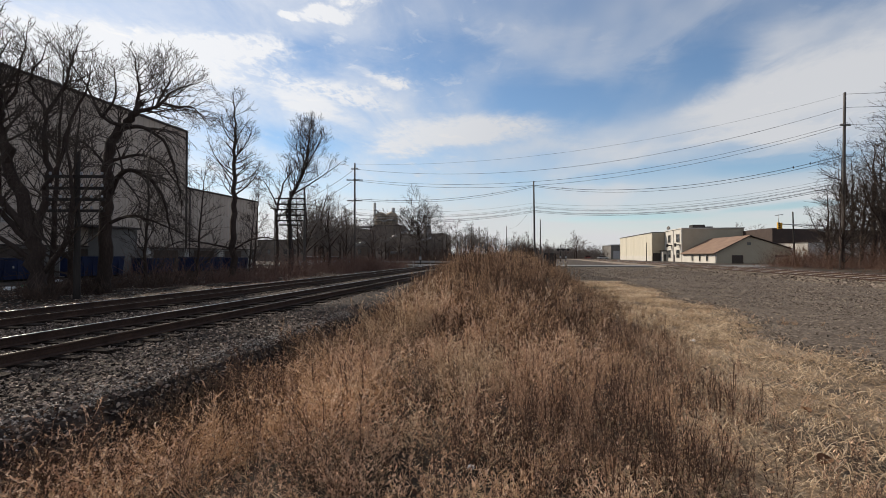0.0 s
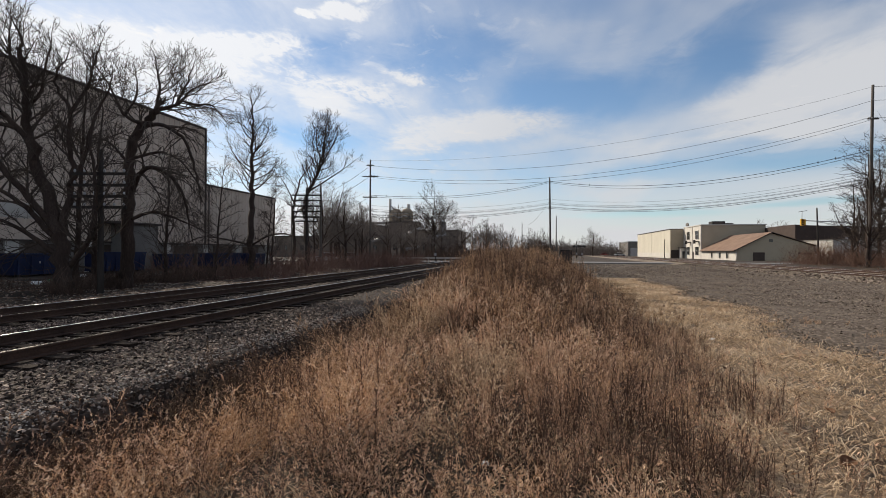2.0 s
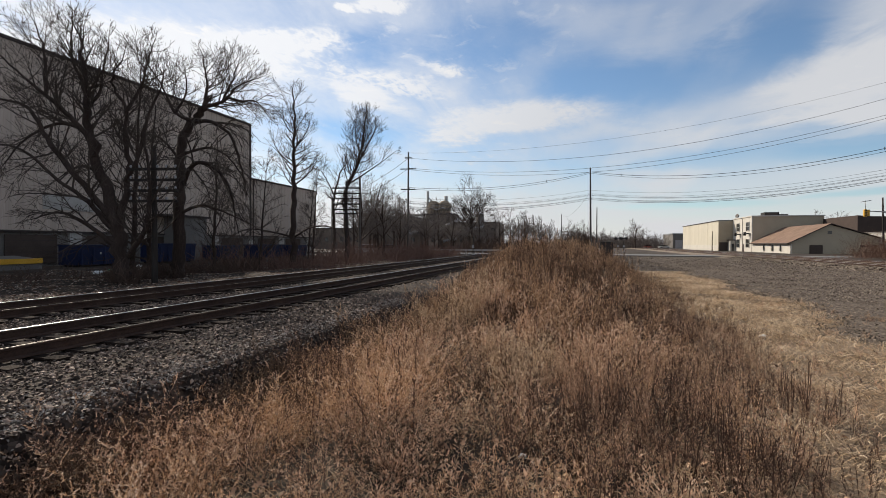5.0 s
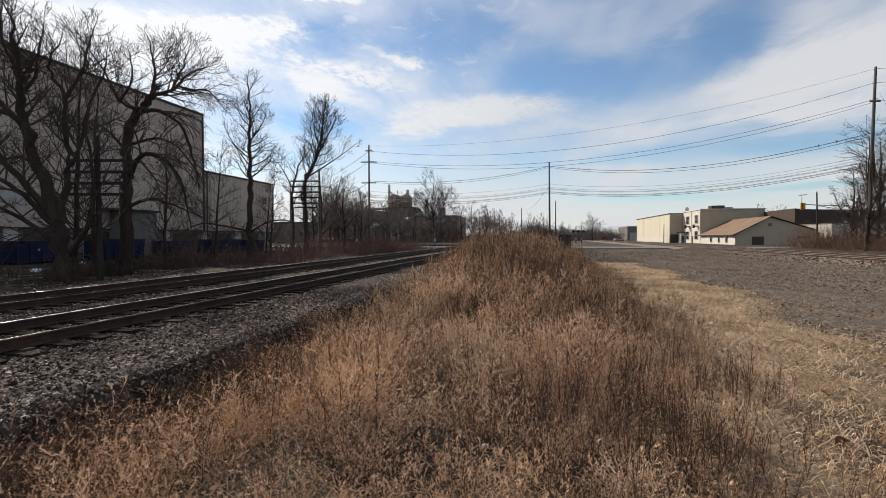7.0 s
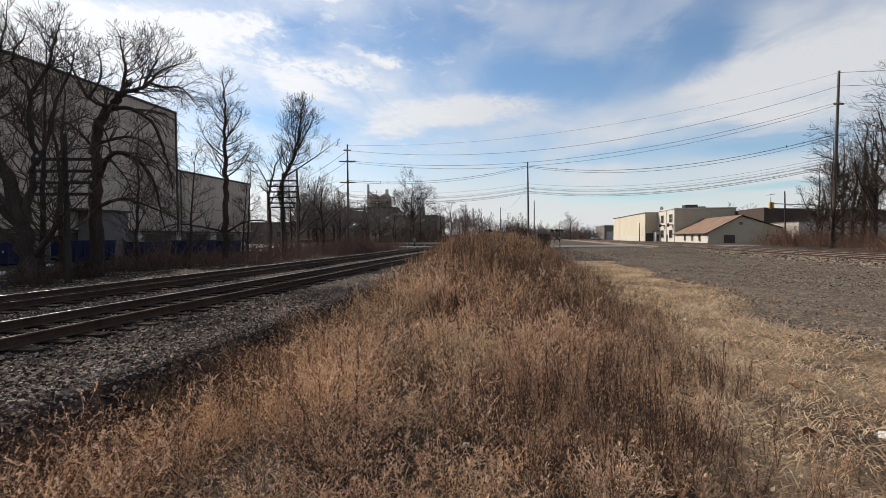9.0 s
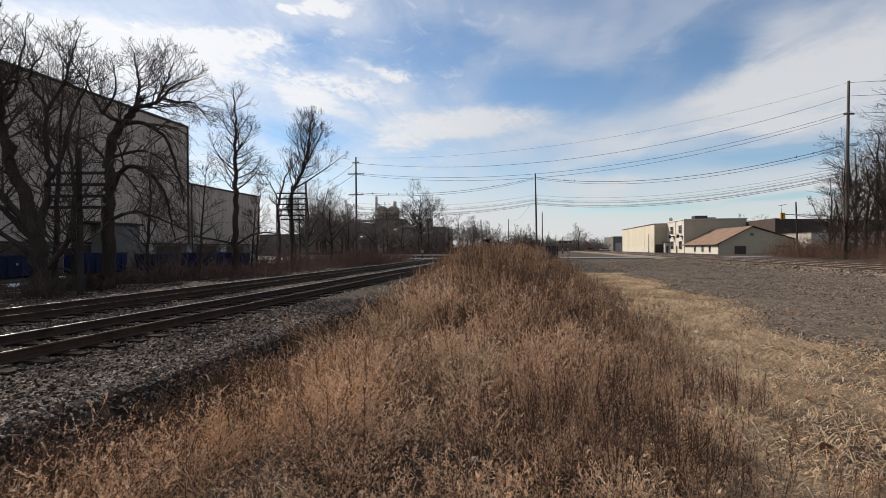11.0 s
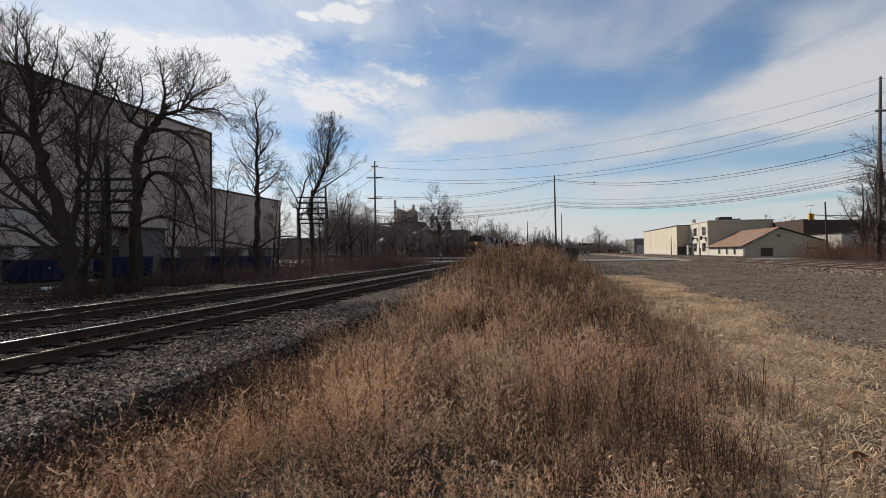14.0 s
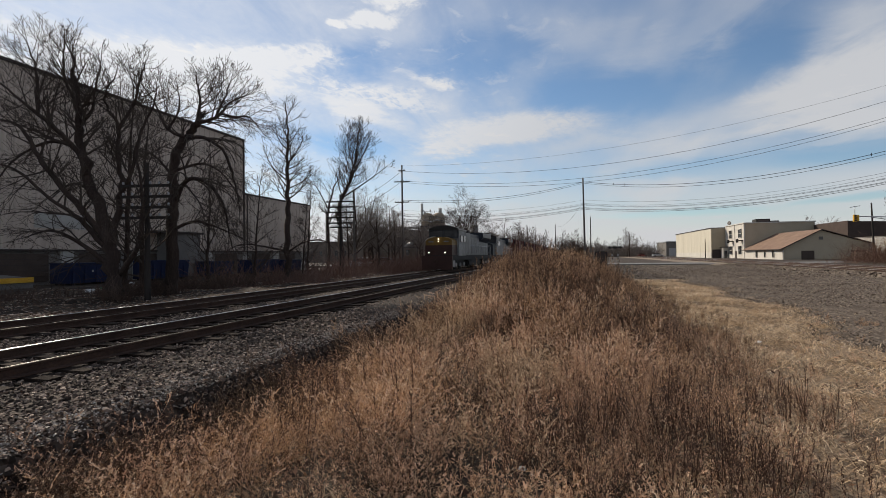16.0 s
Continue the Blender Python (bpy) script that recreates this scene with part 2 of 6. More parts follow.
M_CHIP = material("pale_chippings", [(0.07, 0.0582, 0.0478), (0.22, 0.1872, 0.1564), (0.4, 0.3492, 0.299), (0.65, 0.582, 0.506)], 3, 30, 0.85, 0.3, 0.01, attr="tone")
M_LOTSTONE = material("lot_gravel_stone", [(0.0206, 0.0152, 0.0115), (0.0772, 0.0578, 0.0432), (0.1854, 0.145, 0.1122), (0.4944, 0.4116, 0.3312)], 3, 30, 0.85, 0.3, 0.01, attr="tone")
M_ASPHALT = material("asphalt", [(0.11, 0.105, 0.1), (0.16, 0.155, 0.15), (0.2, 0.195, 0.19)], 0.4, 40, 0.9, 0.3, 0.01)
M_RUST = material("rusty_rail_steel", [(0.03, 0.0165, 0.0115), (0.052, 0.0285, 0.0195), (0.084, 0.047, 0.032)], 3, 30, 0.85, 0.4, 0.004)
M_POLISH = material("polished_rail_head", [(0.56, 0.54, 0.51), (0.68, 0.66, 0.63)], 2, 30, 0.4, 0.1, 0.001, metal=1.0)
# darker metal for the right-hand heads, which show little glint
M_DIM_HEAD = material("dim_rail_head", [(0.15, 0.13, 0.115), (0.22, 0.2, 0.18)], 2, 30, 0.33, 0.1, 0.001, metal=1.0)
M_TIE = material("weathered_timber_tie", [(0.014, 0.009, 0.007), (0.025, 0.017, 0.013), (0.042, 0.031, 0.025)], 3, 30, 0.9, 0.6, 0.01, axis=(1, 8, 4), per_object=0.3, spec=0.08)
M_TIE_GREY = material("bleached_timber_tie", [(0.09, 0.07, 0.055), (0.16, 0.13, 0.105), (0.24, 0.2, 0.165)], 3, 30, 0.9, 0.6, 0.01, axis=(1, 8, 4), per_object=0.3, spec=0.08)
M_SIDING = material("beige_metal_siding", [(0.375, 0.303, 0.248), (0.455, 0.372, 0.308), (0.535, 0.445, 0.372)], 0.3, 4, 0.6, 0.05, 0.005, axis=(1, 3, 0.25), per_object=0.12)
M_TRIM = material("dark_brown_trim", [(0.04, 0.03, 0.028), (0.06, 0.045, 0.04)], 2, 20, 0.6, 0.1)
M_BLOCK = material("grey_block_wall", [(0.12, 0.11, 0.1), (0.2, 0.185, 0.17)], 0.6, 10, 0.9, 0.3)
M_BARK = material("dark_bark", [(0.022, 0.0145, 0.0115), (0.046, 0.031, 0.025), (0.082, 0.059, 0.048)], 2, 18, 0.95, 0.8, 0.03, axis=(1, 1, 0.25))
M_TWIG = material("twigs", [(0.04, 0.029, 0.023), (0.085, 0.064, 0.052)], 2, 18, 0.95, 0.0)
M_POLE = material("weathered_pole_wood", [(0.05, 0.043, 0.038), (0.095, 0.083, 0.075), (0.15, 0.134, 0.121)], 2, 30, 0.9, 0.5, 0.01, axis=(1, 1, 0.1))
M_OLDPOLE = material("creosoted_old_pole", [(0.02, 0.016, 0.014), (0.045, 0.037, 0.032)], 2, 30, 0.9, 0.4, 0.01, axis=(1, 1, 0.1))
M_WIRE = material("black_cable", [(0.02, 0.02, 0.02), (0.035, 0.035, 0.035)], 2, 10, 0.7, 0.0)
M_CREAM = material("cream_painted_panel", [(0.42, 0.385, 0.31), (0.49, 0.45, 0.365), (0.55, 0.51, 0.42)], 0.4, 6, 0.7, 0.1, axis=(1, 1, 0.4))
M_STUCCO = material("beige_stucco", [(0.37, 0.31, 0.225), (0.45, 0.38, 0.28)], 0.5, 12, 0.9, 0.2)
M_WHITE = material("white_painted_block", [(0.46, 0.43, 0.385), (0.56, 0.53, 0.475)], 0.6, 12, 0.8, 0.2)
M_SHINGLE = material("brown_shingle_roof", [(0.13, 0.082, 0.057), (0.19, 0.122, 0.086), (0.25, 0.166, 0.118)], 0.7, 8, 0.9, 0.4, 0.02)
M_DARKROOF = material("dark_brown_roof", [(0.045, 0.032, 0.027), (0.075, 0.052, 0.043)], 0.7, 8, 0.9, 0.3)
M_BLUE = material("blue_painted_steel", [(0.007, 0.012, 0.038), (0.011, 0.018, 0.056), (0.017, 0.027, 0.078)], 1.5, 14, 0.5, 0.15, 0.005)
M_YELLOW = material("worn_yellow_paint", [(0.5, 0.26, 0.02), (0.62, 0.34, 0.03), (0.7, 0.42, 0.06)], 1.5, 14, 0.45, 0.1, 0.004)
M_GOLD = material("grimy_gold_loco_paint", [(0.1, 0.055, 0.01), (0.15, 0.082, 0.013), (0.2, 0.115, 0.02)], 1.5, 14, 0.45, 0.1, 0.004)
# twigs of distant growth, lightened to carry the haze in their colour
M_TWIG_HAZE = material("hazed_grey_twigs", [(0.11, 0.09, 0.078), (0.18, 0.15, 0.132)], 2, 18, 0.95, 0.0)
M_NAVY = material("dark_blue_loco_paint", [(0.014, 0.017, 0.024), (0.028, 0.033, 0.043)], 1.5, 14, 0.4, 0.1, 0.004)
M_LGREY = material("grey_loco_paint", [(0.085, 0.08, 0.077), (0.16, 0.155, 0.15), (0.28, 0.272, 0.265)], 0.9, 7, 0.5, 0.1, 0.004, axis=(1, 1, .3), spread=0.28)
M_MAROON = material("dark_maroon_paint", [(0.03, 0.012, 0.009), (0.055, 0.022, 0.016)], 1.5, 14, 0.5, 0.1, 0.004)
M_BLACK = material("grimy_black_steel", [(0.014, 0.013, 0.012), (0.03, 0.027, 0.025)], 2, 20, 0.75, 0.2, 0.006)
M_CAR = material("oxide_red_car_paint", [(0.06, 0.02, 0.017), (0.1, 0.035, 0.03), (0.13, 0.05, 0.042)], 0.6, 8, 0.7, 0.15, 0.006)
M_CONC = material("pale_concrete", [(0.3, 0.28, 0.25), (0.4, 0.38, 0.35), (0.48, 0.46, 0.42)], 1, 16, 0.9, 0.3, 0.005)
M_PAPER = material("white_litter", [(0.6, 0.6, 0.6), (0.78, 0.78, 0.77)], 3, 20, 0.7, 0.2, 0.004)
M_STEEL = material("galvanised_steel", [(0.3, 0.3, 0.31), (0.42, 0.42, 0.43)], 2, 20, 0.45, 0.1, 0.003, metal=0.6)
M_BRICKISH = material("weathered_tan_plant_cladding", [(0.11, 0.085, 0.068), (0.19, 0.152, 0.123), (0.3, 0.25, 0.205)], 0.35, 3, 0.85, 0.2, 0.01, per_object=0.2)
M_SILO = material("tan_silo_paint", [(0.2, 0.158, 0.112), (0.29, 0.232, 0.168), (0.38, 0.31, 0.23)], 0.5, 6, 0.8, 0.2, 0.01)
M_DOOR = material("dark_brown_dock_door", [(0.05, 0.035, 0.028), (0.085, 0.06, 0.047)], 1, 12, 0.7, 0.2, 0.005)
# leaf tones vary; the top ones are raised to stand for sun flecks
M_LEAF = material("dead_leaves", [(0.05, 0.027, 0.019), (0.13, 0.074, 0.05), (0.32, 0.215, 0.155), (0.85, 0.76, 0.66)], 1.5, 20, 0.9, 0.0, attr="tone")
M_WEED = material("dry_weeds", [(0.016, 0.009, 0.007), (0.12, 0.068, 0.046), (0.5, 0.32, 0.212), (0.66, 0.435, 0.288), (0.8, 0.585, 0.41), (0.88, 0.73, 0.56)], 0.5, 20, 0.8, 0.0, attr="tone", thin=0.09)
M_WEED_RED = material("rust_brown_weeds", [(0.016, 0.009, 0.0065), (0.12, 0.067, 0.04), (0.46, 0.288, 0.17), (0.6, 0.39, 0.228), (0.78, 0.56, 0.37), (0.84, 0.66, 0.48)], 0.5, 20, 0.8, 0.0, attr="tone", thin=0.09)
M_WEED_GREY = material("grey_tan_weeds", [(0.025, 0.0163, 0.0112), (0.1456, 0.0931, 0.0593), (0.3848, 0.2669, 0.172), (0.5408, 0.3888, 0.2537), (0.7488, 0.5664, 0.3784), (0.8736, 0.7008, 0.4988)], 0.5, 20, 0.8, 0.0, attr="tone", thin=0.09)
M_STRAW = material("dead_straw_grass", [(0.13, 0.08, 0.05), (0.55, 0.4, 0.255), (0.85, 0.71, 0.53)], 0.5, 20, 0.85, 0.0, attr="tone", thin=0.35)
M_MAT = material("matted_dead_grass", [(0.035, 0.024, 0.016), (0.16, 0.112, 0.072), (0.34, 0.252, 0.168)], 0.8, 34, 0.9, 1.0, 0.04, spread=0.28)
M_GLASS = material("dark_window_glass", [(0.02, 0.022, 0.025), (0.04, 0.043, 0.046)], 1, 5, 0.1, 0.0, spec=0.6)

# ---- mesh helpers ----


def link(name, me, mat, parent=None, label=""):
    ob = new(name, me)
    if mat is not None and not me.materials:
        me.materials.append(mat)
    if parent is not None:
        ob.parent = parent
    if label:
        ob["label"] = label
    return ob


def part(name, bm, mat, parent=None, label=""):
    me = bpy.data.meshes.new(name)
    bm.to_mesh(me)
    bm.free()
    return link(name, me, mat, parent, label)


def thing(name, label, category, m=None, group="", kind=""):
    ob = new(name)
    ob.matrix_world = m if m is not None else Matrix()
    return tagged(ob, label, category, group, kind)


def box(lo, hi, bevel=0.0, bm=None):
    bm = bm or bmesh.new()
    a, b = Vector(lo), Vector(hi)
    r = bmesh.ops.create_cube(bm, size=1, matrix=Matrix.LocRotScale((a + b) / 2, None, b - a))
    if bevel:
        es = list({e for v in r["verts"] for e in v.link_edges})
        bmesh.ops.bevel(bm, geom=es, offset=bevel, segments=2, affect="EDGES")
    return bm


def tube(points, radii, sides=8, bm=None, cap=True):
    """A round bar along the points; the ring's frame is carried along, so that it does not twist."""
    bm = bm or bmesh.new()
    rings = []
    pts = [Vector(p) for p in points]
    u = None
    for i, p in enumerate(pts):
        d = (pts[min(i + 1, len(pts) - 1)] - pts[max(i - 1, 0)]).normalized()
        if u is None:
            u = d.orthogonal()
        u = (u - u.dot(d) * d).normalized()
        w = d.cross(u)
        r = radii[i] if hasattr(radii, "__len__") else radii
        rings.append([bm.verts.new(p + (u * math.cos(2 * math.pi * k / sides) + w * math.sin(2 * math.pi * k / sides)) * r) for k in range(sides)])
    for a, b in zip(rings, rings[1:]):
        for k in range(sides):
            f = bm.faces.new((a[k], a[(k + 1) % sides], b[(k + 1) % sides], b[k]))
            f.smooth = sides > 4
    if cap:
        bm.faces.new(rings[0][::-1])
        bm.faces.new(rings[-1])
    return bm


def prism(outline, y0, y1, bm=None):
    """An outline in x, z drawn out along y."""
    bm = bm or bmesh.new()
    a = [bm.verts.new((x, y0, z)) for x, z in outline]
    b = [bm.verts.new((x, y1, z)) for x, z in outline]
    k = len(a)
    for i in range(k):
        bm.faces.new((a[i], a[(i + 1) % k], b[(i + 1) % k], b[i]))
    bm.faces.new(a[::-1])
    bm.faces.new(b)
    bmesh.ops.recalc_face_normals(bm, faces=bm.faces)
    return bm


def raw_mesh(name, verts, faces, tone=None, smooth=False):
    """A mesh from arrays: verts n x 3, faces m x k with one k; tone: a value per vertex."""
    me = bpy.data.meshes.new(name)
    v, f = np.asarray(verts, np.float32), np.asarray(faces, np.int32)
    me.vertices.add(len(v))
    me.vertices.foreach_set("co", v.ravel())
    me.loops.add(f.size)
    me.loops.foreach_set("vertex_index", f.ravel())
    me.polygons.add(len(f))
    me.polygons.foreach_set("loop_start", np.arange(0, f.size, f.shape[1], dtype=np.int32))
    me.polygons.foreach_set("use_smooth", np.full(len(f), smooth))
    if tone is not None:
        at = me.attributes.new("tone", "FLOAT", "POINT")
        at.data.foreach_set("value", np.asarray(tone, np.float32))
    me.update(calc_edges=True)
    return me


def tubes_mesh(name, segs, sides=4):
    """Many tapered segments (a, b, ra, rb) as one mesh."""
    s = np.array([(*a, *b, ra, rb) for a, b, ra, rb in segs], np.float64)
    a, b, ra, rb = s[:, :3], s[:, 3:6], s[:, 6], s[:, 7]
    d = b - a
    d /= np.linalg.norm(d, axis=1)[:, None] + 1e-9
    up = np.where(np.abs(d[:, 2:3]) > 0.9, np.array([[1.0, 0, 0]]), np.array([[0, 0, 1.0]]))
    u = np.cross(d, up)
    u /= np.linalg.norm(u, axis=1)[:, None] + 1e-9
    w = np.cross(d, u)
    ang = np.arange(sides) * 2 * math.pi / sides
    ring = u[:, None] * np.cos(ang)[None, :, None] + w[:, None] * np.sin(ang)[None, :, None]
    v = np.concatenate([a[:, None] + ring * ra[:, None, None], b[:, None] + ring * rb[:, None, None]], axis=1).reshape(-1, 3)
    k = np.arange(sides)
    base = np.stack([k, (k + 1) % sides, sides + (k + 1) % sides, sides + k], axis=1)
    f = (np.arange(len(s))[:, None, None] * 2 * sides + base[None]).reshape(-1, 4)
    return raw_mesh(name, v, f, smooth=sides > 4)


# ---- ground ----
RAIL_Z = 0.30
NEAR_X, FAR_X, RIGHT_A, RIGHT_B = -8.28, -12.5, 21.8, 26.0
rng = np.random.default_rng(7)


def smooth(a, b, v):
    k = min(1.0, max(0.0, (v - a) / (b - a)))
    return k * k * (3 - 2 * k)


def ground_z(x, y):
    """The lie of the land: a weedy bank between the track and the gravel lot."""
    z = 0.0
    along = smooth(5, 17, y) * (1 - smooth(34, 52, y))
    across = smooth(-4.9, -2.2, x) * (1 - smooth(-0.4, 3.2, x))
    z += 1.2 * along * across
    z += 0.10 * noise.noise((x * 0.5, y * 0.5, 3.0)) * smooth(-5.6, -4.5, x) * (1 - smooth(4.5, 6, x))
    z -= 0.6 * smooth(-5.6, -4.85, x) * (1 - smooth(-4.5, -1.6, x)) * (1 - 0.75 * smooth(10, 20, y))
    z += 0.45 * smooth(30, 34, x) * (1 - smooth(36, 42, x)) * (1 - smooth(66, 76, y))
    if x < -15.8:
        z += -0.15 * smooth(15.8, 17.5, -x) + 0.25 * noise.noise((x * 0.4, y * 0.4, 1.0)) * smooth(16, 18, -x) * (1 - smooth(30, 36, -x))
    return z


def grid_axis(lo, hi, fine_lo, fine_hi, step):
    a = list(np.arange(fine_lo, fine_hi + 1e-6, step))
    k, g = step, fine_hi
    while g < hi:
        k *= 1.3
        g += k
        a.append(min(g, hi))
    k, g = step, fine_lo
    while g > lo:
        k *= 1.3
        g -= k
        a.insert(0, max(g, lo))
    return a


def sheet(name, xs, ys, height, keep=None):
    v = [(x, y, height(x, y)) for y in ys for x in xs]
    k = len(xs)
    f = [(j * k + i, j * k + i + 1, (j + 1) * k + i + 1, (j + 1) * k + i) for j in range(len(ys) - 1) for i in range(k - 1)
         if keep is None or keep((xs[i] + xs[i + 1]) / 2, (ys[j] + ys[j + 1]) / 2)]
    return raw_mesh(name, v, f, smooth=True)


tagged(link("ground", sheet("ground", grid_axis(-2500, 2500, -30, 12, 0.3), grid_axis(-300, 4000, -2, 40, 0.4), ground_z), M_SOIL),
       "bare brown soil under dry winter weeds", "ground", kind="structure")


def ballast_bed(outline, label, mat):
    bm = prism(outline, -60, 420)
    return tagged(part("ballast_bed", bm, mat), label, "ballast", kind="structure")


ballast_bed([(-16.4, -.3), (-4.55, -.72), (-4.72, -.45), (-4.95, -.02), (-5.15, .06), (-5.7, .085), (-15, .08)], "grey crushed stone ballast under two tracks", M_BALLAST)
ballast_bed([(15.8, -.3), (30.5, -.3), (28.6, .16), (19.3, .16)], "tan crushed stone ballast beyond the gravel lot", M_TANBALLAST)


def lot_edge(y):
    return 5.1 + 0.9 * noise.noise((0.0, y * 0.22, 5.0)) + 0.35 * noise.noise((3.0, y * 0.9, 5.0)) + 0.75 * smooth(12.5, 15, y) - 0.5 * math.exp(-((y - 11.0) / 1.3) ** 2)


tagged(link("gravel_lot", sheet("gravel_lot", grid_axis(3.0, 17.5, 3.4, 7.5, 0.12), grid_axis(-60, 70, 4, 30, 0.2),
                                lambda x, y: ground_z(x, y) * 0.2 + 0.05 + 0.012 * noise.noise((x * 0.7, y * 0.7, 0.0)) - 0.07 * (1 - smooth(0, 0.8, x - lot_edge(y))),
                                lambda x, y: x > lot_edge(y)), M_GRAVEL), "flat grey gravel lot beside the weeds", "gravel", kind="structure")
tagged(part("road", box((-300, 74, -0.3), (300, 83, 0.12)), M_ASPHALT), "pale asphalt road crossing the tracks", "road", kind="structure")


def railway_track(xc, y0, y1, label):
    t = thing("railway_track", label, "railway track", pose(xc, 0, 0), group="railway tracks", kind="structure")
    z = RAIL_Z
    for sx in (-0.755, 0.755):
        o = [(-.075, z - .17), (.075, z - .17), (.075, z - .155), (.012, z - .135), (.012, z - .045), (.036, z - .035), (.036, z - .004),
             (-.036, z - .004), (-.036, z - .035), (-.012, z - .045), (-.012, z - .135), (-.075, z - .155)]
        r = part("rail", prism(o, y0, y1), M_RUST, t)
        r.location.x = sx
        g = -1 if sx > 0 else 1          # the wheels polish the crown's inner half; left heads' glint is put into a brighter metal
        o = ([(-.027, z - .004), (.027, z - .004), (.027, z + .002), (.02, z + .005), (-.004, z + .006), (-.02, z + .001)] if g > 0 else
             [(-.029, z - .004), (-.002, z - .004), (-.002, z + .001), (-.022, z + .001), (-.027, z - .001)])
        part("rail_head", prism(o, y0, y1), M_POLISH if g > 0 else M_DIM_HEAD, r, "polished steel rail head")
    return t


def tie_mesh(seed, mat):
    bm = box((-1.3, -.115, -.05), (1.3, .115, .13), .012)
    for v in bm.verts:
        v.co += Vector((noise.noise(v.co * 2 + Vector((seed, 0, 0))) * .05, noise.noise(v.co * 3 + Vector((0, seed, 0))) * .012, 0))
    me = bpy.data.meshes.new("tie")
    bm.to_mesh(me)
    bm.free()
    me.materials.append(mat)
    return me


def lay_ties(track, y0, y1, mat=None):
    r = random.Random(int(y1 * 10))
    mesh = [tie_mesh(i * 3.1, mat or M_TIE) for i in range(4)]
    y = y0
    while y < y1:
        t = new("tie", mesh[r.randrange(4)])
        t.parent = track
        t.matrix_basis = pose(r.uniform(-.06, .06), y, r.uniform(-.012, .006), 0, 0, r.uniform(-1, 1))
        y += .54


TRACK_LABEL = "rusty steel rails with bright heads on timber ties"
TRACKS = [railway_track(x, -40, 420, TRACK_LABEL) for x in (NEAR_X, FAR_X, RIGHT_A, RIGHT_B)]

lay_ties(TRACKS[0], 0, 80)
lay_ties(TRACKS[1], 4, 90)
lay_ties(TRACKS[2], 18, 100, M_TIE_GREY)
lay_ties(TRACKS[3], 24, 100, M_TIE_GREY)

STONE = np.array([(-1, -.2, -.5), (.1, -1, -.4), (1, .1, -.55), (-.1, 1, -.45), (-.55, -.35, .55), (.5, -.45, .5), (.35, .5, .6), (-.45, .5, .45)])
STONE_F = np.array([(0, 1, 4), (1, 5, 4), (1, 2, 5), (2, 6, 5), (2, 3, 6), (3, 7, 6), (3, 0, 7), (0, 4, 7), (4, 5, 6), (4, 6, 7)])


PEBBLE = np.array([(-1, -.3, -.35), (.2, -1, -.35), (1, .3, -.35), (-.2, 1, -.35), (.05, -.1, .55)])
PEBBLE_F = np.array([(0, 1, 4), (1, 2, 4), (2, 3, 4), (3, 0, 4)])


def stones(name, px, py, pz, size, label, mat=None, form=STONE, form_f=STONE_F):
    """Broken stones at the places given, as one heap."""
    k = len(px)
    m = len(form)
    v = form[None] * (1 + rng.normal(0, 0.22, (k, m, 3)))
    v = v * size[:, None, None] * rng.uniform(0.6, 1.3, (k, 1, 3)) * np.array([1, 1, 0.75])
    q = rng.normal(0, 1, (k, 4))
    q[:, 1:3] *= 0.55 if m == 8 else 0.18
    q /= np.linalg.norm(q, axis=1)[:, None]
    w, x, y, z = q.T
    R = np.stack([1 - 2 * (y * y + z * z), 2 * (x * y - w * z), 2 * (x * z + w * y), 2 * (x * y + w * z), 1 - 2 * (x * x + z * z), 2 * (y * z - w * x),
                  2 * (x * z - w * y), 2 * (y * z + w * x), 1 - 2 * (x * x + y * y)], 1).reshape(k, 3, 3)
    v = np.einsum("nij,nkj->nki", R, v) + np.stack([px, py, pz], 1)[:, None]
    f = form_f[None] + (np.arange(k) * m)[:, None, None]
    tone = np.repeat(rng.uniform(0, 1, k), m)
    return tagged(link(name, raw_mesh(name, v.reshape(-1, 3), f.reshape(-1, 3), tone), mat or M_STONE), label, "gravel", kind="stuff")


def bed_z(x):
    return np.interp(x, [-16.4, -15, -5.7, -5.15, -4.95, -4.72, -4.55], [-.3, .08, .085, .06, -.02, -.45, -.72])


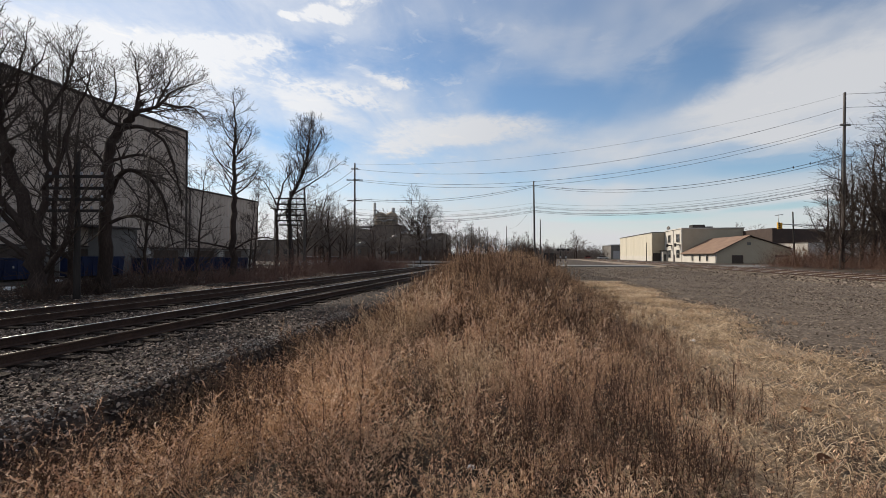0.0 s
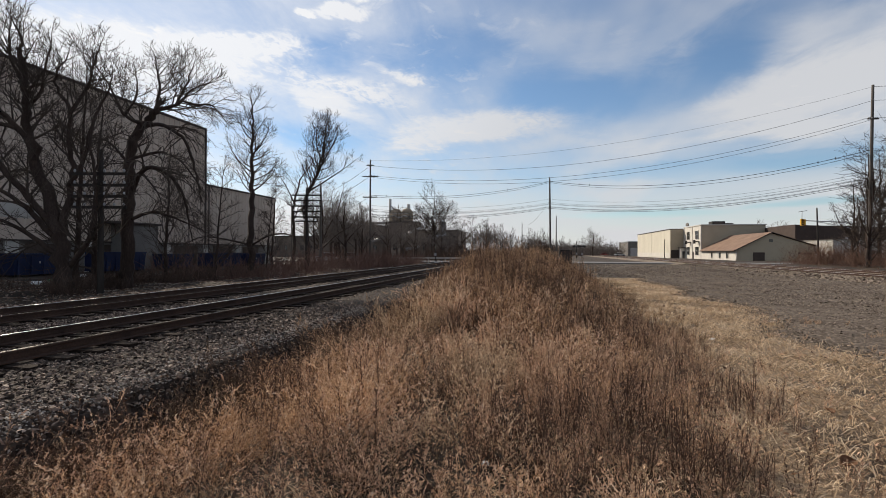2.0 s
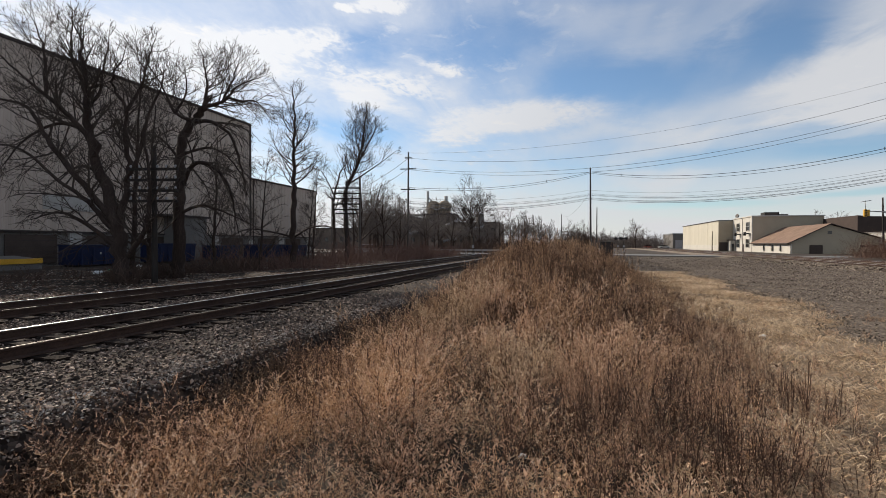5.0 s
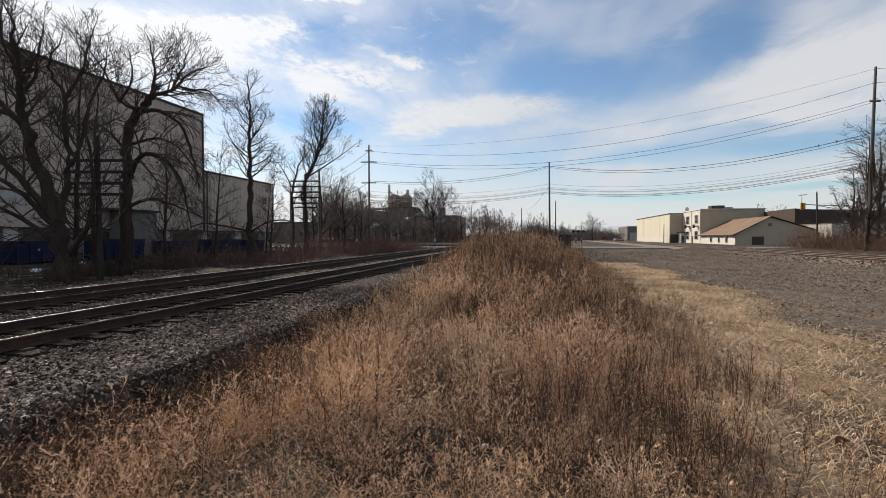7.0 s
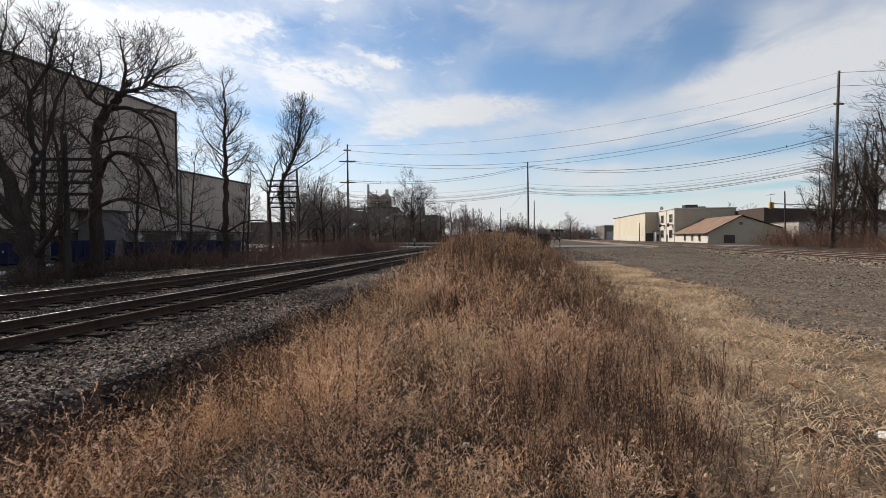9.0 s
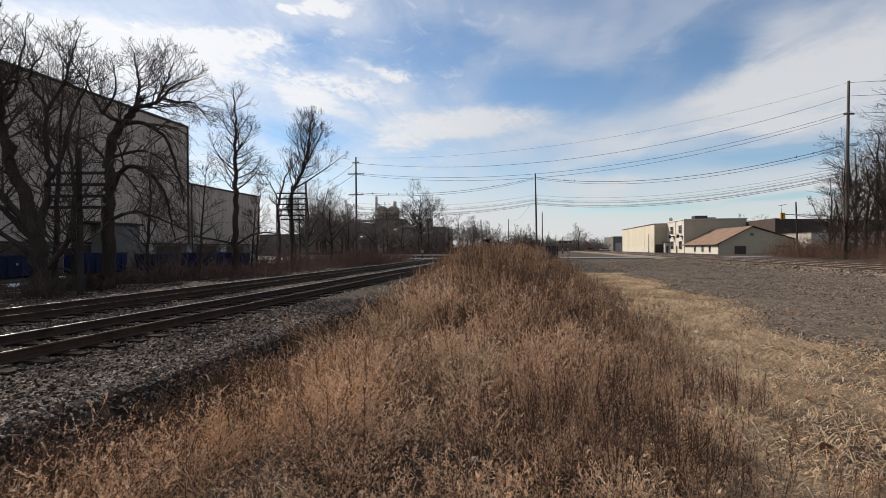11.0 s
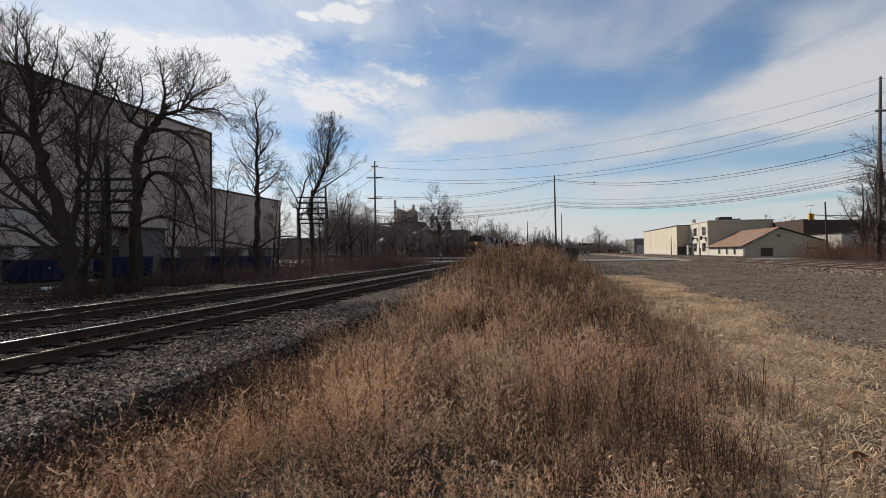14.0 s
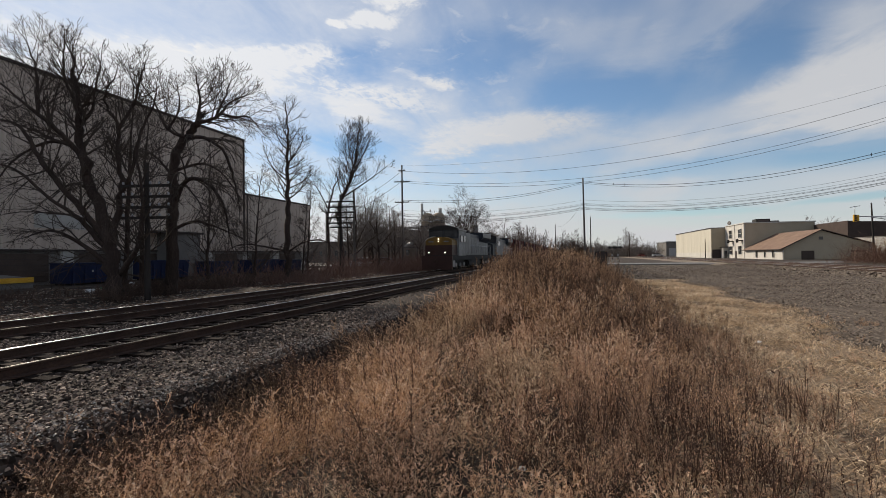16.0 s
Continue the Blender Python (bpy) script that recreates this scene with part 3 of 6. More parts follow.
def scatter_ballast():
    for k, ya, yb, form, form_f in ((14000, 1.5, 12, STONE, STONE_F), (36000, 1.5, 14, PEBBLE, PEBBLE_F), (20000, 12, 42, PEBBLE, PEBBLE_F)):
        y = ya + (yb - ya) * rng.uniform(0, 1, k) ** 1.25
        x = np.where(rng.uniform(0, 1, k) < .9, rng.uniform(-15.6, -5.0, k), rng.uniform(-5.6, -4.6, k))
        hide = np.zeros(k, bool)
        for c in (NEAR_X, FAR_X):
            for sx in (-0.755, 0.755):
                hide |= np.abs(x - c - sx) < 0.09
            hide |= (np.abs(x - c) < 0.9) & (np.abs((y + .27) % .54 - .27) < .11)
        x, y = x[~hide], y[~hide]
        stones("ballast_stones", x, y, bed_z(x) + 0.008, rng.uniform(0.018, 0.042, len(x)), "loose grey angular ballast stones beside the rails", None, form, form_f)
    k = 9000
    y, x = 1.5 + 12 * rng.uniform(0, 1, k) ** 1.2, rng.normal(-5.22, .16, k)
    x = np.minimum(x, -4.88)
    stones("ballast_stones", x, y, bed_z(x) + .008, rng.uniform(.01, .026, k), "pale fine chippings along the brink of the ballast", M_CHIP, PEBBLE, PEBBLE_F)
    k = 9000
    y, x = 8 + 62 * rng.uniform(0, 1, k) ** 1.4, rng.normal(17.6, 1.5, k)
    x = np.clip(x, 14.2, 20.8)
    z = np.clip((x - 15.8) / 3.5, 0, 1) * 0.46 - 0.3
    stones("ballast_stones", x, y, np.maximum(z, -.05) + 0.03, rng.uniform(0.05, 0.12, k), "loose tan ballast stones on a low embankment", M_TANSTONE, PEBBLE, PEBBLE_F)
    k = 40000
    y, x = 3 + 26 * rng.uniform(0, 1, k) ** 1.3, rng.uniform(3.6, 14.0, k)
    ok = x > np.array([lot_edge(b) for b in y]) + rng.normal(.1, .3, k)
    x, y = x[ok], y[ok]
    far_y, far_x = 17 + 38 * rng.uniform(0, 1, 34000) ** 1.25, rng.uniform(4.6, 17.0, 34000)
    ok = far_x > np.array([lot_edge(b) for b in far_y]) + .1
    stones("gravel_stones", far_x[ok], far_y[ok], np.full(ok.sum(), 0.05), rng.uniform(0.022, 0.048, ok.sum()), "coarse loose gravel on the far part of the lot", M_LOTSTONE, PEBBLE, PEBBLE_F)
    far_y, far_x = rng.uniform(34, 72, 9000), rng.uniform(3.6, 17.0, 9000)
    stones("gravel_stones", far_x, far_y, np.full(9000, 0.05), rng.uniform(0.04, 0.08, 9000), "coarse loose gravel beside the road", M_LOTSTONE, PEBBLE, PEBBLE_F)
    stones("gravel_stones", x, y, np.full(len(x), 0.05), rng.uniform(0.014, 0.032, len(x)), "loose grey gravel on the lot", M_LOTSTONE, PEBBLE, PEBBLE_F)


scatter_ballast()

# ---- buildings ----


def siding(name, x, y0, y1, z0, z1, w, pitch=0.75, label=""):
    """A ribbed metal wall that faces +x, one sheet of panels a part each."""
    n = max(1, round((y1 - y0) / pitch))
    step = (y1 - y0) / n
    bm = bmesh.new()
    prof = [(0, 0), (.45, 0), (.55, .06), (.72, .06), (.82, 0), (1.0, 0)]
    a = [bm.verts.new((dx, k * step, z0)) for k, dx in prof]
    b = [bm.verts.new((dx, k * step, z1)) for k, dx in prof]
    for i in range(len(prof) - 1):
        bm.faces.new((a[i], a[i + 1], b[i + 1], b[i]))
    me = bpy.data.meshes.new(name)
    bm.to_mesh(me)
    bm.free()
    me.materials.append(M_SIDING)
    for i in range(n):
        p = new(name, me)
        p.parent, p.location = w, (x, y0 + i * step, 0)


def dock_door(w, y0, y1, z0, z1, x=-40.1):
    d = part("dock_door", box((x, y0, z0), (x + .06, y1, z1), .01), M_DOOR, w, "brown overhead dock door")
    for k in range(1, 5):
        z = z0 + (z1 - z0) * k / 5
        part("rib", box((x + .06, y0 + .05, z - .02), (x + .08, y1 - .05, z + .02)), M_TRIM, d)


def warehouse():
    w = thing("warehouse", "large beige metal-sided windowless warehouse behind bare trees", "warehouse")
    part("wall", box((-75, -12, 2.6), (-40.02, 50.4, 16.4)), M_SIDING, w)
    part("base_wall", box((-75, -12, -0.7), (-40.15, 50.4, 2.6)), M_BLOCK, w)
    part("low_wall", box((-75, 50.4, 2.6), (-40.02, 65.6, 9.7)), M_SIDING, w)
    part("low_base_wall", box((-75, 50.4, -0.7), (-40.15, 65.6, 2.6)), M_BLOCK, w)
    part("roof_trim", box((-75.1, -12, 16.4), (-39.85, 50.5, 16.65), .02), M_TRIM, w)
    part("roof_trim", box((-75.1, 50.5, 9.7), (-39.85, 65.7, 9.9), .02), M_TRIM, w)
    part("corner_trim", box((-40.1, 50.3, 2.6), (-39.88, 50.5, 16.4)), M_TRIM, w)
    part("corner_trim", box((-40.1, 65.5, 2.6), (-39.9, 65.68, 9.7)), M_SIDING, w)
    part("sill", box((-40.2, -12, 2.5), (-39.86, 65.6, 2.62)), M_TRIM, w)
    part("downpipe", tube([(-39.84, 50.9, 0), (-39.84, 50.9, 9.7)], .07), M_TRIM, w)
    siding("siding_panel", -40.0, -12, 50.3, 2.62, 16.4, w)
    siding("siding_panel", -40.0, 50.5, 65.5, 2.62, 9.7, w)
    for y in (14.0, 22.5, 28.5, 35.0, 44.0, 50.2, 56.5, 63.2):
        part("pilaster", box((-40.15, y, -.7), (-39.95, y + 1.0, 2.5), .01), M_CONC, w, "pale concrete pier")
    for y in (15.4, 24.0, 30.0, 36.6, 45.6, 52.0, 58.0):
        dock_door(w, y, y + 3.6, 0.1, 2.3)
    part("strip_window", box((-40.0, 26.5, 4.3), (-39.93, 31.0, 5.5), .01), M_CONC, w, "pale translucent window strip")
    part("lean_to", box((-40.2, 37.6, 0), (-38.4, 41.5, 4.3), .02), M_BLOCK, w, "grey sheet-metal lean-to")
    part("lean_to_roof", box((-40.2, 35.8, 4.3), (-38.1, 41.8, 4.48), .02), M_TRIM, w)


warehouse()


def window(w, lo, hi, face, bars=1, name="window"):
    """A framed window on a wall that faces -x ('x') or -y ('y')."""
    a, b = Vector(lo), Vector(hi)
    k = 0 if face == "x" else 1
    fr = part(name, box(a, b), M_GLASS, w, "dark framed window")
    t, u = .07, 1 - k
    d = Vector((0, 0, 0))
    d[k] = -.05
    for e in (0, 1):
        lo2, hi2 = a.copy(), b.copy()
        (hi2 if e == 0 else lo2)[u] = (a[u] + t) if e == 0 else (b[u] - t)
        lo2[k] -= .05
        part("window_frame", box(lo2, hi2), M_WHITE, fr)
        lo2, hi2 = a.copy(), b.copy()
        (hi2 if e == 0 else lo2)[2] = (a[2] + t) if e == 0 else (b[2] - t)
        lo2[k] -= .06
        part("window_frame", box(lo2, hi2), M_WHITE, fr)
    for i in range(bars):
        z = a[2] + (b[2] - a[2]) * (i + 1) / (bars + 1)
        lo2, hi2 = a.copy(), b.copy()
        lo2[2], hi2[2] = z - .03, z + .03
        lo2[k] -= .04
        part("glazing_bar", box(lo2, hi2), M_WHITE, fr)
    return fr


def office():
    w = thing("office_building", "two-storey beige stucco commercial building with white side wall", "building")
    part("wall", box((40.06, 132, -0.6), (54.7, 147, 8.6)), M_STUCCO, w)
    part("side_wall", box((39.98, 132.02, -0.6), (40.06, 147, 8.55)), M_WHITE, w, "white painted side wall")
    part("parapet", box((39.8, 131.8, 8.6), (54.9, 147.2, 8.85), .03), M_WHITE, w)
    for y in (132.1, 139.2, 146.6):
        part("pilaster", box((39.85, y, -.6), (39.98, y + .5, 8.5), .02), M_WHITE, w)
    for y in (134.0, 141.5):
        for z in (1.0, 5.2):
            window(w, (39.9, y, z), (39.97, y + 2.6, z + 2.2), "x", 1)
    for y in (133.2, 140.4):
        a = part("awning", box((38.9, y, 4.35), (39.97, y + 1.6, 4.6), .04), M_BLACK, w, "dark round lamp bracket")
        part("lamp_globe", tube([(38.9, y + .8, 4.0), (38.9, y + .8, 4.9)], [.3, .3], 8), M_BLACK, a)
    part("door", box((39.9, 138.0, -.3), (39.97, 139.0, 1.9)), M_TRIM, w, "dark entrance door")
    a = part("vent_unit", box((44.5, 138, 8.85), (47.6, 141, 10.0), .05), M_BLACK, w, "dark rooftop air unit")
    part("vent_duct", box((47.7, 138, 8.85), (49.6, 140.5, 9.5), .05), M_BLOCK, w, "grey rooftop duct")
    part("grille", box((44.8, 137.94, 9.0), (47.3, 138, 9.8)), M_TRIM, a)
    d = part("dish", tube([(41.0, 146, 8.85), (41.0, 146, 9.5)], .05, 6), M_STEEL, w, "grey satellite dish")
    part("bowl", tube([(40.4, 145.7, 9.6), (40.7, 145.85, 9.5), (41, 146, 9.45)], [.55, .45, .1], 12), M_BLOCK, d)
    # the gabled shop in front of it
    g = thing("gabled_shop", "low white gabled shop with brown shingle roof", "building")
    # gable front coloured darker than the white side for its shade
    part("wall", prism([(40, -.6), (54.4, -.6), (54.4, 3.1), (46.6, 5.75), (40, 2.2)], 110.05, 131.95), M_STUCCO, g)
    part("side_wall", box((39.95, 110.0, -.6), (40.0, 131.95, 2.2)), M_WHITE, g, "white painted side wall")
    bm = prism([(39.5, 2.02), (46.6, 5.85), (46.6, 6.0), (39.4, 2.12)], 109.6, 131.9)
    part("roof", bm, M_SHINGLE, g, "brown asphalt shingle roof slope")
    # slope away from the sun: shade put in with the darker roof colour
    part("roof", prism([(46.6, 5.85), (54.9, 3.0), (55.0, 3.1), (46.6, 6.0)], 109.6, 131.9), M_DARKROOF, g)
    part("fascia", prism([(39.4, 1.95), (46.6, 5.83), (46.6, 5.95), (39.4, 2.1)], 109.5, 109.58), M_TRIM, g)
    part("gutter", box((39.3, 109.6, 1.95), (39.5, 131.9, 2.1), .03), M_TRIM, g)
    for y in (114.0, 118.5, 123.5):
        window(g, (39.88, y, .35), (39.94, y + 1.1, 1.75), "x", 0)
    part("door", box((43.2, 109.97, -.3), (45.4, 110.04, 1.75), .01), M_DOOR, g, "wide dark brown door")
    part("shutter", box((51.5, 109.97, 1.35), (54.0, 110.04, 1.75)), M_TRIM, g, "dark strip opening")
    part("vent", box((46.2, 109.97, 3.9), (46.9, 110.04, 4.5)), M_BLOCK, g, "louvred gable vent")
    part("downpipe", tube([(40.1, 109.9, -.3), (40.1, 109.9, 2.0)], .06), M_WHITE, g)
    # long warehouse behind
    c = thing("cream_warehouse", "long low cream panelled warehouse with end coloured darker beige for shade", "warehouse")
    # end wall: shade put in as beige, darker than the sunward cream panels
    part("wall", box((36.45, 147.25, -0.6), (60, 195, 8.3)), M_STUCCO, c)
    part("roof_trim", box((36.2, 147.2, 8.3), (60.1, 195.2, 8.5), .03), M_TRIM, c)
    for i in range(4):
        y = 147.4 + i * 11.9
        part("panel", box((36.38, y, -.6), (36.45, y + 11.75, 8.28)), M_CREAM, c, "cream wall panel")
        part("base_panel", box((36.34, y, -.6), (36.38, y + 11.75, 1.6)), M_WHITE, c, "paler lower wall panel")
    part("end_door", box((36.6, 147.18, -.4), (38.8, 147.25, 2.4)), M_TRIM, c, "brown end door")
    a = part("porch", box((38.7, 145.0, -.6), (39.9, 147.2, 2.9), .03), M_WHITE, c, "small white porch")
    part("porch_roof", box((38.4, 144.7, 2.9), (39.95, 147.2, 3.1), .03), M_TRIM, a)
    part("door", box((39.0, 144.94, .0), (39.6, 145.0, 2.0)), M_GLASS, a)
    # dark-roofed building behind the shop
    d = thing("dark_roofed_building", "low building with dark brown hipped roof behind the shop", "building")
    part("wall", box((54.9, 118, -.6), (82, 140, 4.0)), M_STUCCO, d)
    part("roof", prism([(54.5, 4.0), (83, 4.0), (80, 7.0), (57, 7.7), (54.5, 7.9)], 117.5, 140.5), M_DARKROOF, d, "dark brown metal roof")
    part("eave", box((54.6, 117.3, 3.85), (83, 117.5, 4.05)), M_WHITE, d)
    a = part("flue", tube([(64, 117, 4), (64, 117, 5.0)], .25), M_STEEL, d, "white roof vent")
    e = thing("block_annexe", "flat grey block annexe beside the shop", "building")
    part("wall", box((54.6, 104, -.6), (76, 116.5, 4.1)), M_CONC, e)
    part("coping", box((54.5, 103.9, 4.1), (76.1, 116.6, 4.3), .03), M_BLOCK, e)
    part("downpipe", tube([(56.2, 103.9, -.4), (56.2, 103.9, 4.1)], .09), M_WHITE, e, "white downpipe")
    part("shutter", box((57.5, 103.92, .6), (61.5, 104, 2.2)), M_TRIM, e, "dark strip opening")
    # small grey-blue works far along the road
    f = thing("grey_works", "small grey flat-roofed works far along the road", "building")
    part("wall", box((38, 225, -.6), (52, 250, 6.2)), M_BLOCK, f)
    part("roof_trim", box((37.8, 224.8, 6.2), (52.2, 250.2, 6.6)), M_STEEL, f)
    for i in range(3):
        part("shutter", box((39 + i * 4.3, 224.9, -.3), (41.8 + i * 4.3, 224.98, 3.6)), M_STEEL, f, "grey roller shutter")


office()


def plant_works():
    """Old factory blocks far along the track, with a chimney and a domed silo."""
    w = thing("old_factory", "weathered tan factory blocks with rooftop plant among bare trees", "factory", pose(-4.4, 0, -2.6))
    for lo, hi in (((-52, 148, -.5), (-38, 165, 9.6)), ((-43, 143, -.5), (-34, 150, 13.4)), ((-33, 150, -.5), (-22, 168, 11.0)), ((-60, 150, -.5), (-50, 170, 13)),
                   ((-36, 140, -.5), (-30, 146, 10.5)), ((-90, 140, -.5), (-60, 165, 9.0)), ((-47.5, 139, -.5), (-43.5, 142, 7.2)), ((-40.5, 137, -.5), (-37.0, 140, 8.6)), ((-31.5, 138, -.5), (-28.0, 141, 6.4)), ((-26.5, 141, -.5), (-23.5, 144, 8.8))):
        b = part("block", box(lo, hi), M_BRICKISH, w)
        x = lo[0] + 1.0
        while x + 1.2 < hi[0]:
            for z in np.arange(1.5, hi[2] - 1.5, 3.2):
                if (int(x * 7) + int(z * 3)) % 3 == 0:
                    continue
                part("window", box((x, lo[1] - .06, z), (x + 1.1, lo[1] + .01, z + 1.5)), M_GLASS, b)
            x += 2.9
        part("parapet", box((lo[0] - .1, lo[1] - .1, hi[2]), (hi[0] + .1, hi[1] + .1, hi[2] + .35)), M_TRIM, b)
    pr = [(1.95, 14.0), (2.0, 15.4), (1.98, 16.4), (1.75, 17.3), (1.2, 17.9), (.4, 18.15)]
    for x in (-41.6, -37.9):
        d = part("silo", tube([(x, 146.5, z) for _, z in pr], [r for r, _ in pr], 20), M_SILO, w, "domed tan silo")
        for z in (15.4, 16.3):
            part("hoop", tube([(x, 146.5, z), (x, 146.5, z + .12)], 2.05, 20), M_CONC, d)
    part("pipe", tube([(-43.6, 144.3, 15.3), (-41.6, 144.2, 15.8), (-40.0, 144.2, 15.0), (-38, 144.2, 15.6), (-36, 144.3, 15.2)], .22, 8), M_CONC, w, "pale pipe run across the silos")
    part("vent_stack", tube([(-37.4, 146.5, 17), (-37.4, 146.5, 19.5)], .55, 10), M_CONC, w, "stubby grey vent stack")
    part("chimney", tube([(-43.4, 146, 8), (-43.4, 146, 21.2)], [.5, .42], 12), M_CONC, w, "tall pale round chimney")
    part("duct", tube([(-43.4, 145.5, 19.5), (-41.5, 145.5, 17.6), (-40, 145.5, 16.4)], .18, 6), M_STEEL, w)
    part("round_tower", tube([(-27.0, 150, 0), (-27.0, 150, 13.8)], 1.3, 16), M_BLOCK, w, "grey round tower")
    part("tower_cap", tube([(-27.0, 150, 13.8), (-27.0, 150, 14.4)], [1.4, .5], 16), M_STEEL, w)
    for x0, z0, x1, z1 in ((-47, 7.4, -40, 10.2), (-37, 9.0, -31, 12.2), (-36, 5.0, -28, 6.8), (-30, 8.2, -24, 9.4)):
        part("conveyor", tube([(x0, 138.5, z0), (x1, 141.5, z1)], .45, 6), M_STEEL, w, "sloping steel conveyor")
    for x in (-46.0, -42.2, -36.4, -33.5, -29.0, -25.0):
        part("gantry_post", tube([(x, 137.5, 0), (x, 137.5, 7.0)], .14, 6), M_TRIM, w)
    for x, h in ((-45, 2.2), (-39, 1.6), (-34.5, 2.6), (-31.0, 1.8), (-27, 2.0)):
        part("hopper", prism([(x - .9, h), (x + .9, h), (x + .35, .1), (x - .35, .1)], 134.5, 136.0), M_CONC, w, "pale steel hopper")
    part("gantry_deck", box((-47, 137, 6.8), (-24, 138.2, 7.05)), M_TRIM, w)
    part("canopy", box((-51, 140.5, 13.1), (-43, 146, 13.5)), M_CONC, w, "pale flat canopy")


plant_works()

# ---- poles and wires ----


def utility_pole(x, y, top, r, label, arms=(), lean=(0, 0), name="utility_pole", angle=0.0, group=""):
    wood = M_OLDPOLE if name == "telegraph_pole" or "dark" in label else M_POLE
    p = thing(name, label, "utility pole", pose(x, y, 0, 0, 0, angle), group=group)
    n = 6
    part("shaft", tube([(lean[0] * i / n, lean[1] * i / n, -.6 + (top + .6) * i / n) for i in range(n + 1)], [r * (1 - .4 * i / n) for i in range(n + 1)], 10), wood, p)
    for z, half in arms:
        k = z / top
        a = part("crossarm", box((lean[0] * k - half, -.16, z - .06), (lean[0] * k + half, -.05, z + .06), .01), wood, p)
        for i in range(6):
            xx = lean[0] * k - half + .12 + i * (2 * half - .24) / 5
            part("insulator", tube([(xx, -.1, z + .06), (xx, -.1, z + .13), (xx, -.1, z + .2)], [.035, .055, .03], 6), M_STEEL, a)
    return p


utility_pole(-22.8, 61, 14.2, .16, "tall weathered utility pole with short crossarms", [(13.4, .5), (11.9, 1.1), (9.1, 1.0)], angle=10)
utility_pole(1.3, 71.3, 12.7, .17, "plain weathered utility pole beside the crossing", lean=(-.15, 0), angle=10)
utility_pole(32.7, 56.2, 18.9, .2, "very tall weathered utility pole beside bare trees", [(15.4, .55)], lean=(.45, 0), angle=10)
utility_pole(-19.0, 17.35, 6.2, .14, "old telegraph pole with four bare crossarms", [(5.12, 1.2), (4.62, 1.2), (4.13, 1.2), (3.65, 1.2)], name="telegraph_pole", angle=12, group="telegraph poles")
utility_pole(-21.2, 40.2, 7.6, .15, "old telegraph pole with six bare crossarms", [(6.9, 1.35), (6.4, 1.35), (5.9, 1.35), (5.4, 1.3), (4.9, 1.2), (4.5, 1.0)], name="telegraph_pole", angle=12, group="telegraph poles")
utility_pole(-21.2, 43.0, 8.4, .14, "bare weathered pole among trees", angle=12)
utility_pole(-6.0, 151, 10.9, .16, "slim distant roadside pole")
utility_pole(3.3, 112, 10.0, .16, "slim distant roadside pole")
utility_pole(46, 91.6, 9.3, .17, "leaning dark utility pole beside the shop", lean=(-.3, 0), angle=12)
utility_pole(74, 41, 19, .24, "very tall weathered utility pole beside bare trees", angle=10)
utility_pole(-52, 92, 13, .16, "tall weathered utility pole with short crossarms", [(11.6, 1.0)], angle=10)
utility_pole(35.5, 150, 5.5, .14, "short dark pole along the road")


def wire(a, b, sag, r=0.022, spacers=()):
    a, b = Vector(a), Vector(b)
    pts = []
    for i in range(25):
        k = i / 24
        p = a.lerp(b, k)
        p.z -= sag * 4 * k * (1 - k)
        pts.append(p)
    c = part("overhead_cable", tube(pts, r, 4), M_WIRE)
    for k in spacers:
        q = pts[int(k * 24)]
        part("spacer", box(q - Vector((.03, .03, .13)), q + Vector((.03, .03, .16)), .008), M_WIRE, c, "small dark cable spacer")
    return tagged(c, "thin dark overhead cable slung between utility poles", "cable", group="overhead cables")


PB, PC, PL, PR, PF = Vector((33.1, 56.2, 0)), Vector((1.2, 71.3, 0)), Vector((-22.8, 61, 0)), Vector((74, 41, 0)), Vector((-52, 92, 0))


def run(p, zp, q, zq, sag, r=.022, off=0.0, spacers=()):
    o = Vector((0, off, 0))
    wire(p + Vector((0, 0, zp)) + o, q + Vector((0, 0, zq)) + o, sag, r * .95, spacers)


run(PB, 17.3, PL, 13.4, 3.0)
run(PB, 15.6, PL, 12.0, 2.9, off=-.4)
run(PB, 15.4, PL, 11.9, 3.1, off=.5)
run(PB, 18.7, PL, 14.1, 2.2, .012)
run(PB, 12.3, PC, 12.1, 1.9, .035, spacers=(.09, .14, .86, .91))
run(PB, 12.02, PC, 11.92, 2.02, .026)
run(PC, 12.1, PL, 9.4, 1.0, .03, spacers=(.25, .8, .87, .94))
run(PC, 11.92, PL, 9.2, 1.08, .024)
for zb, zc, zl, r in ((10.05, 9.5, 8.0, .015), (9.75, 9.0, 7.5, .016), (9.5, 8.85, 7.3, .02), (9.42, 8.75, 7.2, .02), (9.15, 8.4, 6.8, .027), (9.07, 8.3, 6.7, .02), (8.93, 8.15, 6.5, .029)):
    run(PB, zb, PC, zc, 1.5, r)
    run(PC, zc, PL, zl, .8, r * .9)
run(PC, 9.3, Vector((-6, 151, 0)), 10.6, 1.6, .014)
for z in (18.7, 17.3, 15.5, 12.2, 10.2, 9.2):
    run(PB, z, PR, z + .8, 1.6)
for z in (13.4, 12.0, 9.2):
    run(PL, z, PF, z - 1.5, 1.2)


